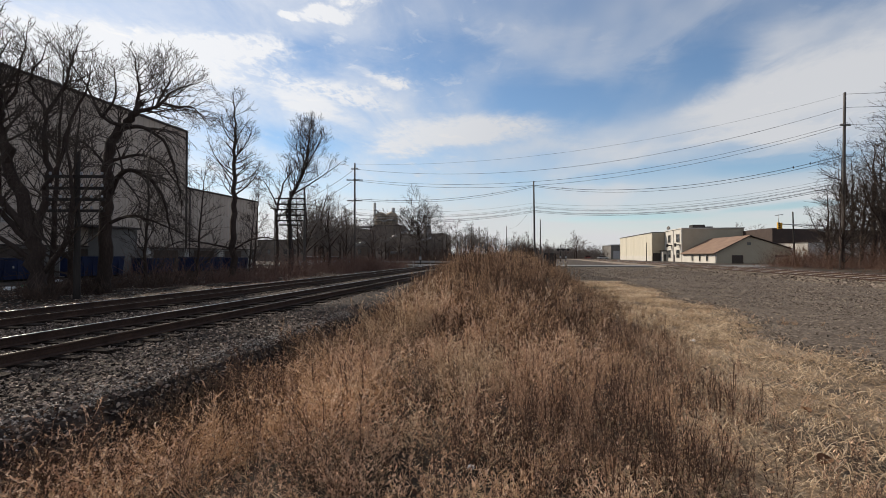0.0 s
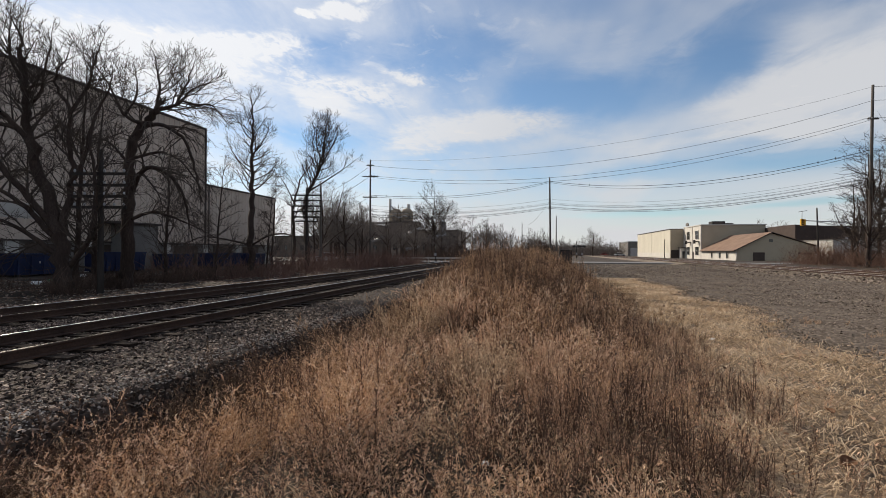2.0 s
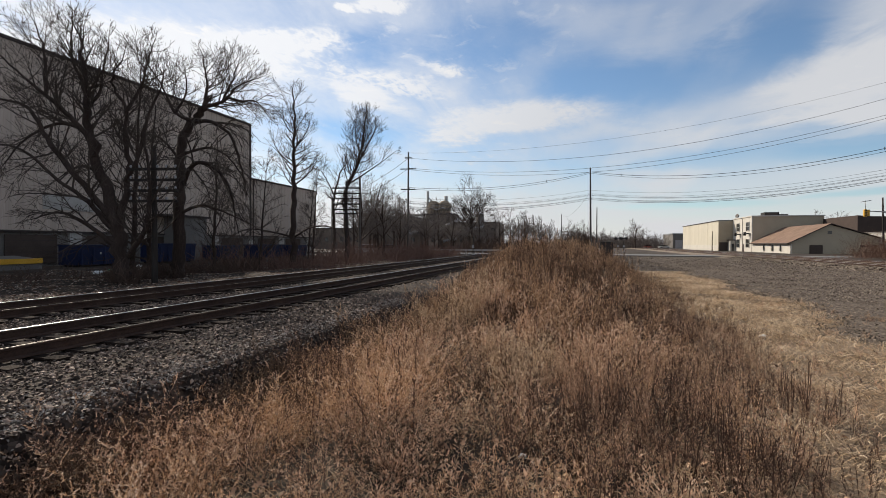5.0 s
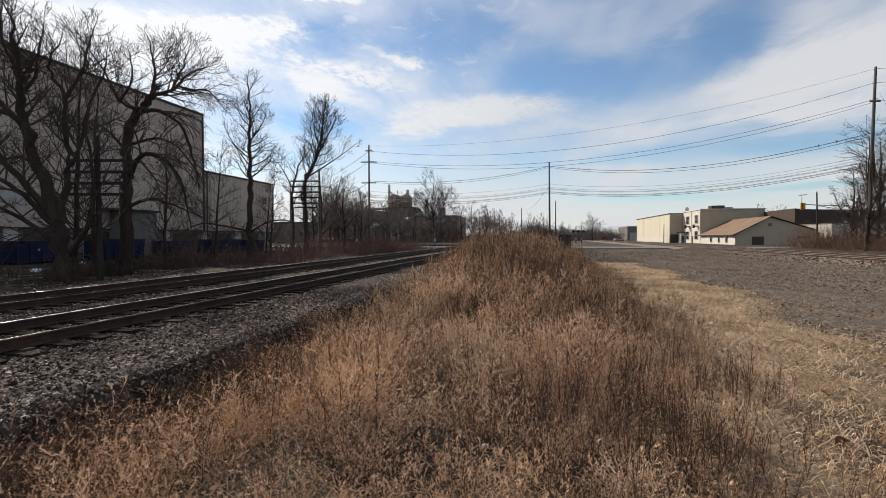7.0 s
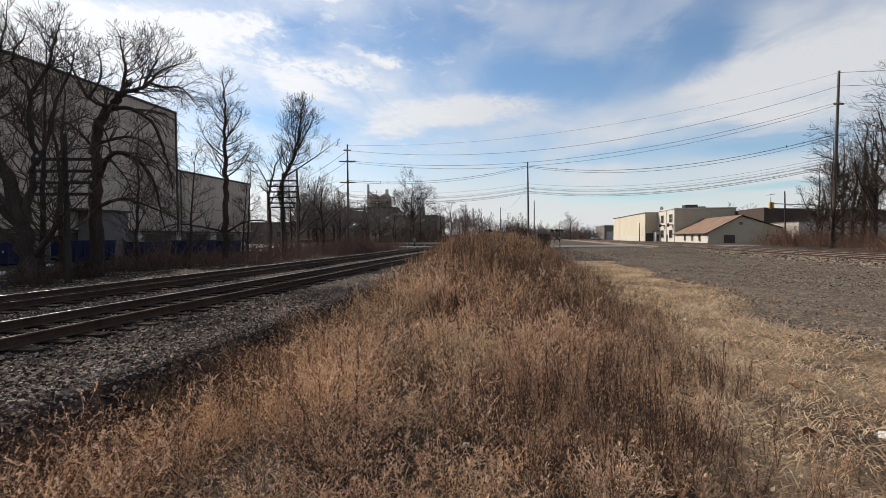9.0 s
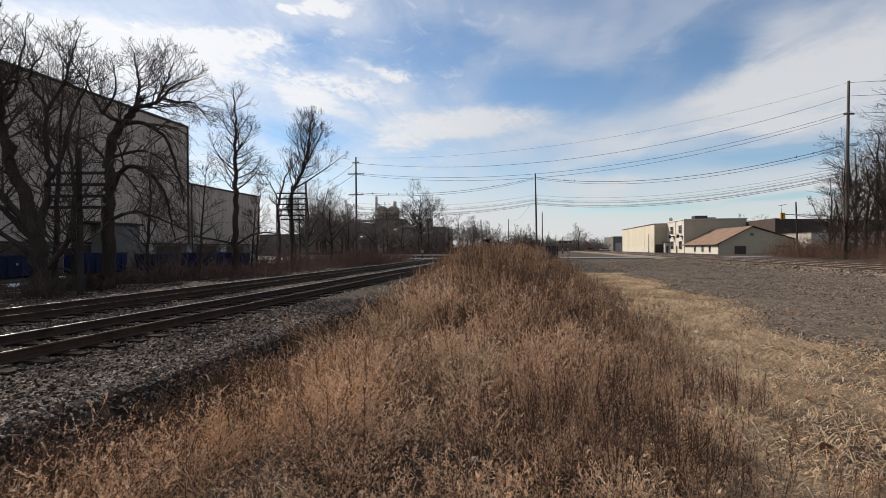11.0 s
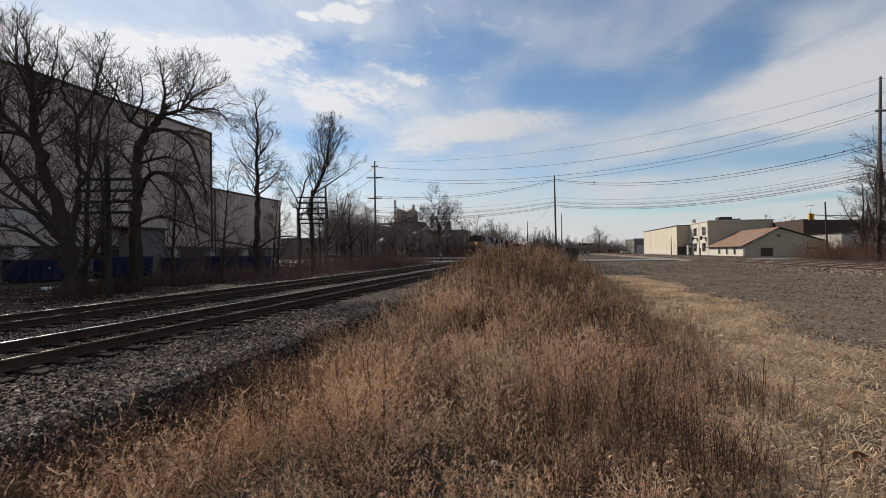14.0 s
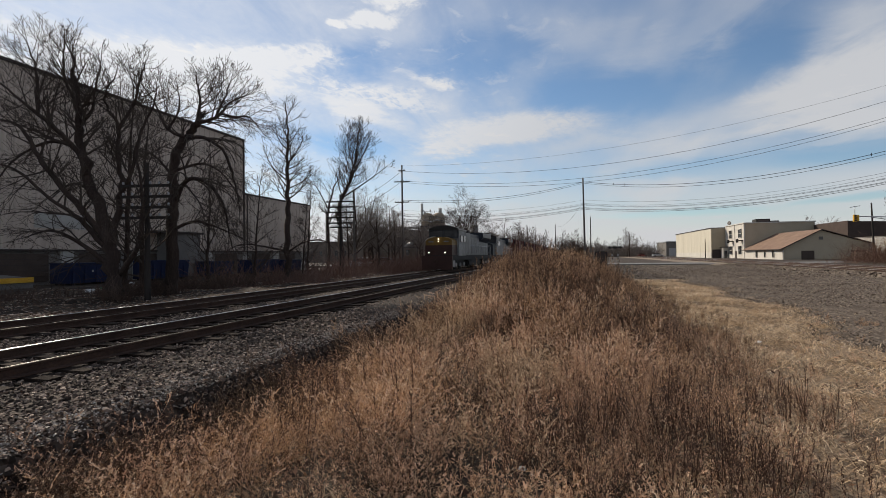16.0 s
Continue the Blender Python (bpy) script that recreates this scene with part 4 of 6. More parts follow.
def traffic_signal():
    t = thing("traffic_signal", "yellow traffic signal on a steel mast arm", "traffic light", pose(43.8, 88, -1.3))
    part("mast", tube([(6.2, 0, -.5), (6.2, 0, 8.3)], .12, 8), M_STEEL, t)
    part("arm", tube([(6.2, 0, 7.6), (3, 0, 8.0), (-2.0, 0, 8.3)], .08, 6), M_STEEL, t)
    part("brace", tube([(6.2, 0, 6.6), (3, 0, 7.5), (0, 0, 8.1)], .05, 6), M_STEEL, t)
    h = part("signal_head", box((-2.22, -.2, 7.45), (-1.84, .2, 8.55), .04), M_YELLOW, t, "yellow signal housing")
    for z in (7.65, 8.0, 8.35):
        part("lens", tube([(-2.03, -.2, z), (-2.03, -.34, z)], .12, 10), M_BLACK, h)
    h = part("signal_head", box((-1.76, -.16, 7.5), (-1.5, .2, 8.5), .04), M_YELLOW, t, "yellow signal housing")
    part("camera_bracket", tube([(-2.0, 0, 8.5), (-2.0, 0, 9.9)], .04, 6), M_STEEL, t)
    part("crossbar", tube([(-2.6, 0, 9.7), (-1.3, 0, 9.9)], .05, 6), M_STEEL, t)


traffic_signal()

# ---- trees ----


def branch(out, p, d, length, r, level, rnd, up=0.12, wig=0.25, kids=(6, 6, 5), taper=0.35, droop=0.0):
    """Grow one wavy branch and, on it, thinner ones; segments go to out as (a, b, ra, rb)."""
    n = max(3, min(7, int(length / 0.4))) if level < 2 else 3 if level < 3 else 2
    step = length / n
    pts, dirs = [p.copy()], [d.copy()]
    d = d.copy()
    for i in range(n):
        d = d + Vector((rnd.gauss(0, wig), rnd.gauss(0, wig), rnd.gauss(0, wig) + up - droop * (i / n)))
        d.normalize()
        q = pts[-1] + d * step
        ra, rb = r * (1 - (1 - taper) * i / n), r * (1 - (1 - taper) * (i + 1) / n)
        out.append((pts[-1], q, ra, rb))
        pts.append(q)
        dirs.append(d.copy())
    if level < len(kids):
        k = kids[level]
        for j in range(k):
            f = 0.25 + 0.75 * (j + rnd.random()) / k
            i = min(n - 1, int(f * n))
            base = pts[i].lerp(pts[i + 1], min(1.0, f * n - i))
            side = Vector((rnd.gauss(0, 1), rnd.gauss(0, 1), rnd.gauss(0.25, 0.6)))
            side -= side.dot(dirs[i + 1]) * dirs[i + 1]
            side.normalize()
            cd = (dirs[i + 1] * rnd.uniform(0.7, 1.4) + side).normalized()
            branch(out, base, cd, length * rnd.uniform(0.42, 0.8) * (1.35 - 0.7 * f), max(0.007, r * (1 - 0.6 * f) * 0.58), level + 1, rnd, up, wig, kids, 0.4, droop)
    return pts


limb_runs = []          # the limbs of the tree that is being grown


def limb_path(out, pts, r0, r1, rnd, kids, every, length, side_up=0.1, droop=0.0, frm=0.15):
    """A limb through a few guide points, with side branches along it."""
    ps = [Vector(p) for p in pts]
    fine = []
    for i in range(len(ps) - 1):
        a, b, c, e = ps[max(i - 1, 0)], ps[i], ps[i + 1], ps[min(i + 2, len(ps) - 1)]
        for k in range(5):
            t = k / 5
            fine.append(0.5 * (2 * b + (c - a) * t + (2 * a - 5 * b + 4 * c - e) * t * t + (3 * b - a - 3 * c + e) * t ** 3))
    fine.append(ps[-1])
    n = len(fine) - 1
    for i in range(1, n):
        fine[i] += Vector((rnd.gauss(0, 1), rnd.gauss(0, 1), 0)) * r0 * 0.22
    limb_runs.append((fine, [(r0 + (r1 - r0) * i / n) * rnd.uniform(.94, 1.06) for i in range(n + 1)]))
    for j in range(every):
        f = frm + (1 - frm) * (j + rnd.random()) / every
        i = min(n - 1, int(f * n))
        d = (fine[i + 1] - fine[i]).normalized()
        side = Vector((rnd.gauss(0, 1), rnd.gauss(0, 1), rnd.gauss(0.2, 0.5)))
        side -= side.dot(d) * d
        side.normalize()
        r = (r0 + (r1 - r0) * f) * 0.55
        branch(out, fine[i], (d * rnd.uniform(.3, .9) + side).normalized(), length * rnd.uniform(0.6, 1.35) * (1.35 - 0.75 * f), max(.018, min(r, .065)), 1, rnd, side_up, .09, kids, .3, droop)
    branch(out, fine[-1], (fine[-1] - fine[-2]).normalized(), length * .45, r1, 1, rnd, side_up, .12, kids, .3, droop)


def finish_tree(name, segs, m, label, group="bare trees", limbs=None, twig=None):
    twig = twig or M_TWIG
    t = thing(name, label, "tree", m, group=group)
    bm = bmesh.new()
    for pts, radii in limbs or limb_runs:
        tube(pts, radii, 7, bm)
    part("trunk", bm, M_BARK, t)
    limb_runs.clear()
    link("crown", tubes_mesh("crown", segs, 3), twig, t)
    return t


def near_trees():
    R = 9.93
    rnd = random.Random(11)

    def stout(segs):
        return [(a, b, max(p, .0085), max(q, .006)) for a, b, p, q in segs]

    s = []          # spreading many-stemmed tree
    K = (0, 6, 3)
    limb_path(s, [(0, 0, -.4), (-.25, 0, 1.4), (-.6, .1, 2.9), (-1.3, .2, 4.9), (-1.9, .2, 6.6), (-2.2, .3, 7.9), (-2.2, .2, 9.0), (-2.3, .2, 10.4), (-2.5, .1, 11.7)], .36, .035, rnd, K, 26, 2.0, frm=.5)
    limb_path(s, [(-1.9, .2, 6.6), (-2.5, -.3, 7.6), (-3.5, -.5, 8.5), (-4.4, -.5, 9.2), (-6.0, -.4, 10.5)], .14, .03, rnd, K, 16, 1.9)
    limb_path(s, [(-3.5, -.5, 8.5), (-3.8, -.2, 10.0), (-4.2, 0, 11.2), (-4.7, .1, 12.2)], .09, .02, rnd, K, 14, 1.5)
    limb_path(s, [(-2.1, .3, 8.2), (-1.6, .4, 8.9), (-1.4, .4, 10.0), (-1.1, .4, 11.3)], .09, .02, rnd, K, 13, 1.5)
    limb_path(s, [(-2.2, .2, 9.2), (-3.0, .5, 10.2), (-3.3, .6, 11.4), (-3.2, .6, 12.3)], .08, .02, rnd, K, 12, 1.4)
    limb_path(s, [(-.6, 0, 2.8), (-1.8, -.3, 4.4), (-3.0, -.5, 5.9), (-3.8, -.6, 7.3), (-4.7, -.5, 8.1), (-6.2, -.4, 8.5)], .17, .03, rnd, K, 18, 2.0, side_up=.04)
    limb_path(s, [(-1.6, .1, 5.7), (-2.6, .5, 7.1), (-4.2, .7, 7.5), (-6.0, .8, 6.8), (-7.2, .8, 5.6)], .12, .025, rnd, K, 15, 1.8, side_up=.02, droop=.3)
    limb_path(s, [(-.5, 0, 2.3), (-1.4, -.5, 3.6), (-2.5, -.8, 4.5), (-4.2, -.9, 5.9), (-6.0, -.8, 6.3)], .13, .025, rnd, K, 15, 1.8, side_up=0, droop=.25)
    limb_path(s, [(-.4, 0, 2.3), (-.2, .3, 3.8), (-.15, .4, 5.2), (-.3, .4, 6.9), (-.3, .4, 8.1), (-.9, .4, 9.3), (-.3, .3, 10.4)], .17, .025, rnd, K, 22, 1.6, frm=.4)
    limb_path(s, [(-.3, .4, 7.9), (.5, .3, 8.8), (1.0, .2, 10.0), (1.3, .2, 10.9)], .09, .02, rnd, K, 12, 1.5)
    limb_path(s, [(-.2, .3, 4.6), (.7, .1, 5.9), (1.1, 0, 7.3), (1.8, 0, 8.7), (2.0, 0, 9.6)], .1, .02, rnd, K, 14, 1.5)
    limb_path(s, [(0, .1, 1.0), (1.2, -.2, 2.4), (1.5, -.3, 4.2), (1.2, -.2, 6.6), (1.5, 0, 8.2)], .13, .02, rnd, K, 16, 1.6)
    limb_path(s, [(-.2, 0, 1.4), (-1.5, -.5, 2.6), (-2.8, -.6, 3.1), (-4.2, -.5, 2.8)], .12, .02, rnd, K, 13, 1.5, side_up=0, droop=.35)
    limb_path(s, [(-1.0, .1, 4.2), (-2.2, .8, 5.2), (-3.5, 1.2, 5.5), (-5.0, 1.4, 4.8)], .1, .02, rnd, K, 12, 1.6, side_up=0, droop=.35)
    finish_tree("tree", stout(s), pose(-20.4, 17.0, 0, 0, 0, R), "spreading many-stemmed bare tree with dark bark beside tracks")
    s = []          # leaning tree with drooping limbs
    limb_path(s, [(-.75, 0, -.4), (-.75, 0, .8), (-.6, 0, 3.2), (-.45, 0, 5.7), (-.3, .1, 7.4), (.1, .2, 8.5), (.8, .2, 9.2)], .36, .17, rnd, K, 8, 1.4, frm=.5)
    limb_path(s, [(.8, .2, 9.2), (1.7, .4, 9.5), (2.5, .3, 10.2), (3.7, .2, 10.6)], .12, .02, rnd, K, 16, 1.6, droop=.1)
    limb_path(s, [(1.7, .4, 9.5), (2.2, .4, 10.5), (2.7, .3, 11.6)], .08, .018, rnd, K, 12, 1.4)
    limb_path(s, [(.7, .2, 9.1), (.85, .3, 10.2), (.7, .4, 11.2), (.5, .4, 12.2)], .1, .018, rnd, K, 14, 1.4)
    limb_path(s, [(.1, .1, 8.4), (-1.1, .3, 9.0), (-1.9, .3, 10.6), (-2.6, .2, 11.6)], .1, .02, rnd, K, 15, 1.5)
    limb_path(s, [(-1.0, .3, 8.9), (-.5, .5, 10.2), (-.6, .5, 11.5)], .07, .018, rnd, K, 10, 1.3)
    limb_path(s, [(2.0, .4, 9.7), (3.0, .1, 9.4), (3.9, -.1, 9.3), (4.5, -.1, 8.6)], .07, .016, rnd, K, 11, 1.3, side_up=0, droop=.3)
    limb_path(s, [(.2, .1, 8.3), (1.5, -.4, 8.2), (2.8, -.6, 7.3), (3.3, -.5, 5.6), (3.5, -.4, 4.2)], .12, .02, rnd, K, 18, 1.7, side_up=-.05, droop=.7)
    limb_path(s, [(-.4, .1, 4.9), (.3, -.3, 5.8), (1.2, -.5, 6.0), (2.4, -.6, 5.2), (2.9, -.5, 3.6), (3.1, -.4, 2.2)], .15, .02, rnd, K, 20, 1.8, side_up=-.05, droop=.8)
    limb_path(s, [(-.4, 0, 3.4), (.4, .4, 3.8), (1.0, .5, 3.7), (2.3, .6, 3.2), (3.7, .6, 2.5)], .1, .02, rnd, K, 14, 1.5, side_up=-.05, droop=.6)
    limb_path(s, [(-.3, 0, 6.6), (.9, .5, 7.0), (2.0, .6, 6.4), (3.0, .6, 5.0)], .09, .02, rnd, K, 14, 1.6, side_up=-.05, droop=.8)
    limb_path(s, [(-.4, .1, 6.0), (-1.3, .2, 7.0), (-2.0, .2, 7.6), (-2.7, .2, 7.3)], .09, .02, rnd, K, 12, 1.4, droop=.3)
    finish_tree("tree", stout(s), pose(-20.6, 21.0, 0, 0, 0, R), "leaning bare tree with crooked trunk and drooping limbs")
    K = (0, 5, 3)
    s = []          # tall slender tree
    limb_path(s, [(0, 0, -.4), (-.05, 0, 3), (0, 0, 6), (-.1, .1, 8.5), (-.05, .1, 11), (-.2, .1, 13.4)], .28, .03, rnd, K, 30, 1.9, side_up=.08, frm=.42)
    for z, h, out, turn in ((6.2, 2.0, 1.7, 10), (7.6, 2.0, 1.6, 190), (9.0, 1.8, 1.5, -20), (10.0, 1.6, 1.2, 160)):
        c, q = math.cos(radians(turn)), math.sin(radians(turn))
        limb_path(s, [(0, 0, z), (out * .45 * c, out * .45 * q, z + h * .3), (out * .85 * c, out * .85 * q, z + h * .7), (out * c, out * q, z + h)], .06, .016, rnd, K, 9, 1.2)
    limb_path(s, [(0, 0, 2.2), (1.4, -.3, 2.9), (2.8, -.3, 3.0), (3.6, -.3, 2.4)], .09, .02, rnd, K, 8, 1.3, side_up=0, droop=.3)
    limb_path(s, [(-.1, 0, 2.2), (-2, .2, 2.6), (-4, .2, 2.8), (-5.6, .2, 2.0)], .09, .02, rnd, K, 10, 1.3, side_up=0, droop=.3)
    finish_tree("tree", stout(s), pose(-21.2, 31.8, 0, 0, 0, R), "tall slender bare tree with short side branches")
    s = []          # forked tree with a broom-like crown
    limb_path(s, [(0, 0, -.4), (-.1, 0, 3), (-.3, 0, 6.2), (.4, .2, 8.2), (1.0, .3, 9.8), (1.6, .3, 12.4), (1.8, .3, 14.2)], .28, .03, rnd, K, 40, 1.9, side_up=.26, frm=.45)
    for a, h, z in ((-20, 3.6, 9.4), (40, 3.4, 9.8), (120, 3.4, 10.2), (190, 3.2, 9.6), (250, 3.4, 10.4), (310, 3.0, 10.8)):
        c, q = math.cos(radians(a)) * rnd.uniform(.8, 1.7), math.sin(radians(a)) * rnd.uniform(.8, 1.7)
        limb_path(s, [(.9 + (z - 9.4) * .3, .3, z), (1.1 + c * .5, .3 + q * .5, z + h * .35), (1.4 + c * .9, .3 + q * .9, z + h * .75), (1.6 + c, .3 + q, z + h)], .05, .014, rnd, K, 12, 1.3, side_up=.16)
    limb_path(s, [(0, .1, 7.4), (2.0, -.3, 8.5), (3.4, -.4, 9.4), (4.7, -.3, 10.4)], .08, .016, rnd, K, 12, 1.3)
    limb_path(s, [(-1.4, .2, -.3), (-1.4, .2, 3), (-1.4, .2, 5.8), (-.8, .2, 8.5), (.3, .2, 10.0)], .2, .02, rnd, K, 16, 1.5, frm=.4)
    limb_path(s, [(-1.3, .2, 6.2), (-2.0, .2, 7.6), (-2.6, .2, 8.6), (-3.0, .2, 8.8)], .07, .016, rnd, K, 9, 1.3)
    finish_tree("tree", stout(s), pose(-21.6, 41.2, 0, 0, 0, R), "forked leaning bare tree with a broom-like crown")
    K = (0, 5, 3)
    for x, y, h, lean in ((-21.4, 28.0, 7.5, .5), (-23.5, 38.2, 8, .3), (-22.6, 25.0, 8.5, .2), (-22, 18.8, 11.0, .4), (-23.4, 21.0, 10.5, .3), (-22.0, 35.0, 6.5, .4), (-22.8, 45.0, 8.5, -.3)):
        s = []
        limb_path(s, [(0, 0, -.4), (lean * .2, 0, h * .3), (lean * .6, .1, h * .65), (lean, .1, h)], h * .014, .015, rnd, K, 24, h * .19)
        finish_tree("tree", stout(s), pose(x, y, 0, 0, 0, rnd.uniform(0, 40)), "thin bare young tree beside the tracks")


near_trees()


def embankment_trees():
    rnd = random.Random(77)
    for x, y, h in ((31.9, 55.0, 8.5), (34.0, 61.3, 9.5), (34.3, 60.6, 6.5), (34.0, 58.6, 14.0), (37.0, 62.0, 13.0), (35.0, 57.2, 11.0), (37.0, 58.6, 14.5), (39.0, 60.2, 14.0), (35.5, 54.4, 13.0), (41.0, 59.0, 16.0),
                    (34.6, 50.6, 17.0), (36.5, 51.0, 19.0), (40.0, 54.0, 18.0), (35.0, 47.5, 17.0)):
        s = []
        w = rnd.uniform(-.6, .6)
        limb_path(s, [(0, 0, -.4), (w * .3, 0, h * .3), (w, .1, h * .62), (w * .8, .1, h * .92)], h * (.024 if y < 59 else .017), .03, rnd, (0, 5, 2), 22, h * .2, side_up=.04)
        for k in range(3):
            a = rnd.uniform(0, 6.3)
            z = h * rnd.uniform(.2, .45)
            limb_path(s, [(w * .4, 0, z), (math.cos(a) * h * .1, math.sin(a) * h * .1, z + h * .18), (math.cos(a) * h * .18, math.sin(a) * h * .18, z + h * .4)], h * .008, .02, rnd, (0, 5, 2), 8, h * .15, side_up=.06)
        s = [(a, b, max(p, .012), max(q, .009)) for a, b, p, q in s]
        finish_tree("tree", s, pose(x, y, .2), "tall bare tree tangled with brush beyond the embankment", "embankment trees")


embankment_trees()


def crossing_tree():
    rnd = random.Random(9)
    s = []
    h = 14.5
    limb_path(s, [(0, 0, -.4), (.1, 0, h * .3), (-.2, .1, h * .6), (.1, .1, h * .95)], .26, .03, rnd, (0, 5, 4), 22, 4.2, side_up=.08, frm=.3)
    for k in range(8):
        a, z, w = k * .8 + rnd.uniform(-.3, .3), h * rnd.uniform(.22, .5), rnd.uniform(3.0, 4.8)
        limb_path(s, [(0, 0, z), (math.cos(a) * w * .5, math.sin(a) * w * .5, z + h * .15), (math.cos(a) * w, math.sin(a) * w, z + h * .32)], .11, .03, rnd, (0, 5, 4), 8, 3.2, side_up=.08)
    s = [(a, b, max(p, .018), max(q, .013)) for a, b, p, q in s]
    finish_tree("tree", s, pose(-23.0, 101, 0), "broad round-crowned bare tree beside the level crossing", "distant bare trees")


crossing_tree()


def far_trees():
    """Bare trees in the distance: five grown, the rest copies of them."""
    rnd = random.Random(5)
    kinds = []
    for i in range(6):
        s = []
        h = 9.0
        limb_path(s, [(0, 0, -.4), (.1, 0, h * .35), (rnd.uniform(-.4, .4), .1, h * .7), (rnd.uniform(-.5, .5), 0, h)], .2, .03, rnd, (0, 4, 3) if i < 3 else (0, 3, 2), 15, 2.4, side_up=.06, frm=.3)
        for k in range(6):
            a = k * 1.05 + rnd.uniform(-.4, .4)
            z, w = h * rnd.uniform(.2, .5), rnd.uniform(2.4, 3.6)
            limb_path(s, [(0, 0, z), (math.cos(a) * w * .5, math.sin(a) * w * .5, z + h * .18), (math.cos(a) * w, math.sin(a) * w, z + h * .3)], .08, .02, rnd, (0, 4, 2) if i < 3 else (0, 3, 2), 7, 2.0, side_up=.06)
        lo = .013 if i < 3 else .024
        s = [(a, b, max(p, lo), max(q, lo * .75)) for a, b, p, q in s]
        kinds.append((s, list(limb_runs)))
        limb_runs.clear()
    made = [None] * 6
    places = [(-24, 49, .95), (-22.5, 52, .9), (-25, 56, 1.05), (-23.5, 60, .8), (-26, 64, .9), (-23, 69, .7), (-26, 53, .9), (-28, 60, 1.0), (-22.5, 83, .8), (-30, 66, 1.0), (-33, 72, 1.0), 
              (-24, 90, .8), (-20, 95, .8), (-18, 108, .9), (-26, 112, 1.1), (-17, 118, 1.0), (-22, 125, 1.1), (-30, 122, 1.1), (-15, 132, 1.0), (-18, 142, 1.0),
              (-16.5, 150, 1.15), (-14, 165, 1.1), (-17, 175, 1.2), (-12, 190, 1.1), (-16, 200, 1.2), (-18, 160, 1.2), (-9, 230, 1.0), (-5, 190, 1.0), (-2, 180, .8),
              (20.4, 200, 1.3), (1.0, 200, 1.1), (-3.0, 215, 1.0), (9.0, 230, .9), (27, 235, .9), (20, 205, .7), (12, 260, .8), (16, 290, .9), (22, 300, .8), (5, 260, .8), (27, 280, .8), (33, 300, .8), (9, 300, .8), (0, 300, 1.0),
              (-29, 96, 1.0), (-34, 104, .95), (-27.5, 118, 1.0), (-38, 122, 1.0), (-32, 84, .9), (-21, 108, .7), (-26, 78, .9), (-36, 90, 1.1), (-44, 100, 1.2), (-36, 115, 1.2), (-50, 110, 1.2), (60, 150, 1.1), (70, 160, 1.2)]
    for i, (x, y, k) in enumerate(places):
        j = i % 3 + (3 if y > 80 else 0)
        m = pose(x, y, 0, 0, 0, rnd.uniform(0, 360))
        if made[j] is None:
            made[j] = t = finish_tree("tree", kinds[j][0], m, "bare winter tree with a fine grey-brown crown", "distant bare trees", kinds[j][1], M_TWIG_HAZE)
        else:
            t = copy_thing(made[j], m)
        t.scale = (k, k, k * rnd.uniform(.9, 1.1))


far_trees()


def shrubs(name, places, label, n_stem=30, fat=1.0, mat=None):
    """Tangles of thin upright stems."""
    rnd = random.Random(len(places))
    segs = []
    for x, y, w, h in places:
        for i in range(n_stem):
            p = Vector((x + rnd.gauss(0, w * .5), y + rnd.gauss(0, w * .5), 0))
            p.z = ground_z(p.x, p.y) - .1
            hh = h * rnd.uniform(.5, 1.1)
            d = Vector((rnd.gauss(0, .48), rnd.gauss(0, .48), 1)).normalized()
            q = p + d * hh * .55
            e = q + (d + Vector((rnd.gauss(0, .4), rnd.gauss(0, .4), 0))).normalized() * hh * .45
            segs += [(p, q, .014 * fat, .011 * fat), (q, e, .011 * fat, .006 * fat)]
            for k in range(3):
                b = p.lerp(q, rnd.uniform(.3, 1)) if k < 2 else q.lerp(e, rnd.random())
                segs.append((b, b + (d + Vector((rnd.gauss(0, .8), rnd.gauss(0, .8), rnd.gauss(0, .3)))).normalized() * hh * rnd.uniform(.15, .35), .008 * fat, .005 * fat))
    return tagged(link(name, tubes_mesh(name, segs, 3), mat or M_BRUSH), label, "shrubs", kind="stuff")


# two paler copies of the brush colour, with sunlight put into them
M_BRUSH_LIT = material("lit_reddish_brush", [(0.1, 0.056, 0.043), (0.17, 0.098, 0.076), (0.25, 0.16, 0.125)], 0.3, 6, 0.95, 0.0)
M_BRUSH_LIT_WARM = material("lit_warm_red_brush", [(0.11, 0.062, 0.044), (0.18, 0.108, 0.078), (0.26, 0.166, 0.122)], 0.3, 6, 0.95, 0.0)
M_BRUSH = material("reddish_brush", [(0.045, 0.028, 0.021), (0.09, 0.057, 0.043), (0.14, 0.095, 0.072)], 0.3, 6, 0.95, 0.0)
_r = random.Random(3)
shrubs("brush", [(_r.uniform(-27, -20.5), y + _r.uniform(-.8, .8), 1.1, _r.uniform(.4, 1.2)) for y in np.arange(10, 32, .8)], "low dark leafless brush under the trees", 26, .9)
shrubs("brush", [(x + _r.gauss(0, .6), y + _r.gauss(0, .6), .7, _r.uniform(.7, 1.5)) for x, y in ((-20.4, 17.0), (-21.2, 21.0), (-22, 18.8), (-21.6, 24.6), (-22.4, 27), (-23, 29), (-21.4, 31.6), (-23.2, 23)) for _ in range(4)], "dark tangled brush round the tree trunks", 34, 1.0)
shrubs("brush", [(_r.uniform(-25, -17.4), y + _r.uniform(-1, 1), 1.5, _r.choice((.9, 1.4, 1.8, 2.6))) for y in np.arange(27, 72, .5)], "reddish leafless brush beside the tracks", 34, 1.1, M_BRUSH_LIT)
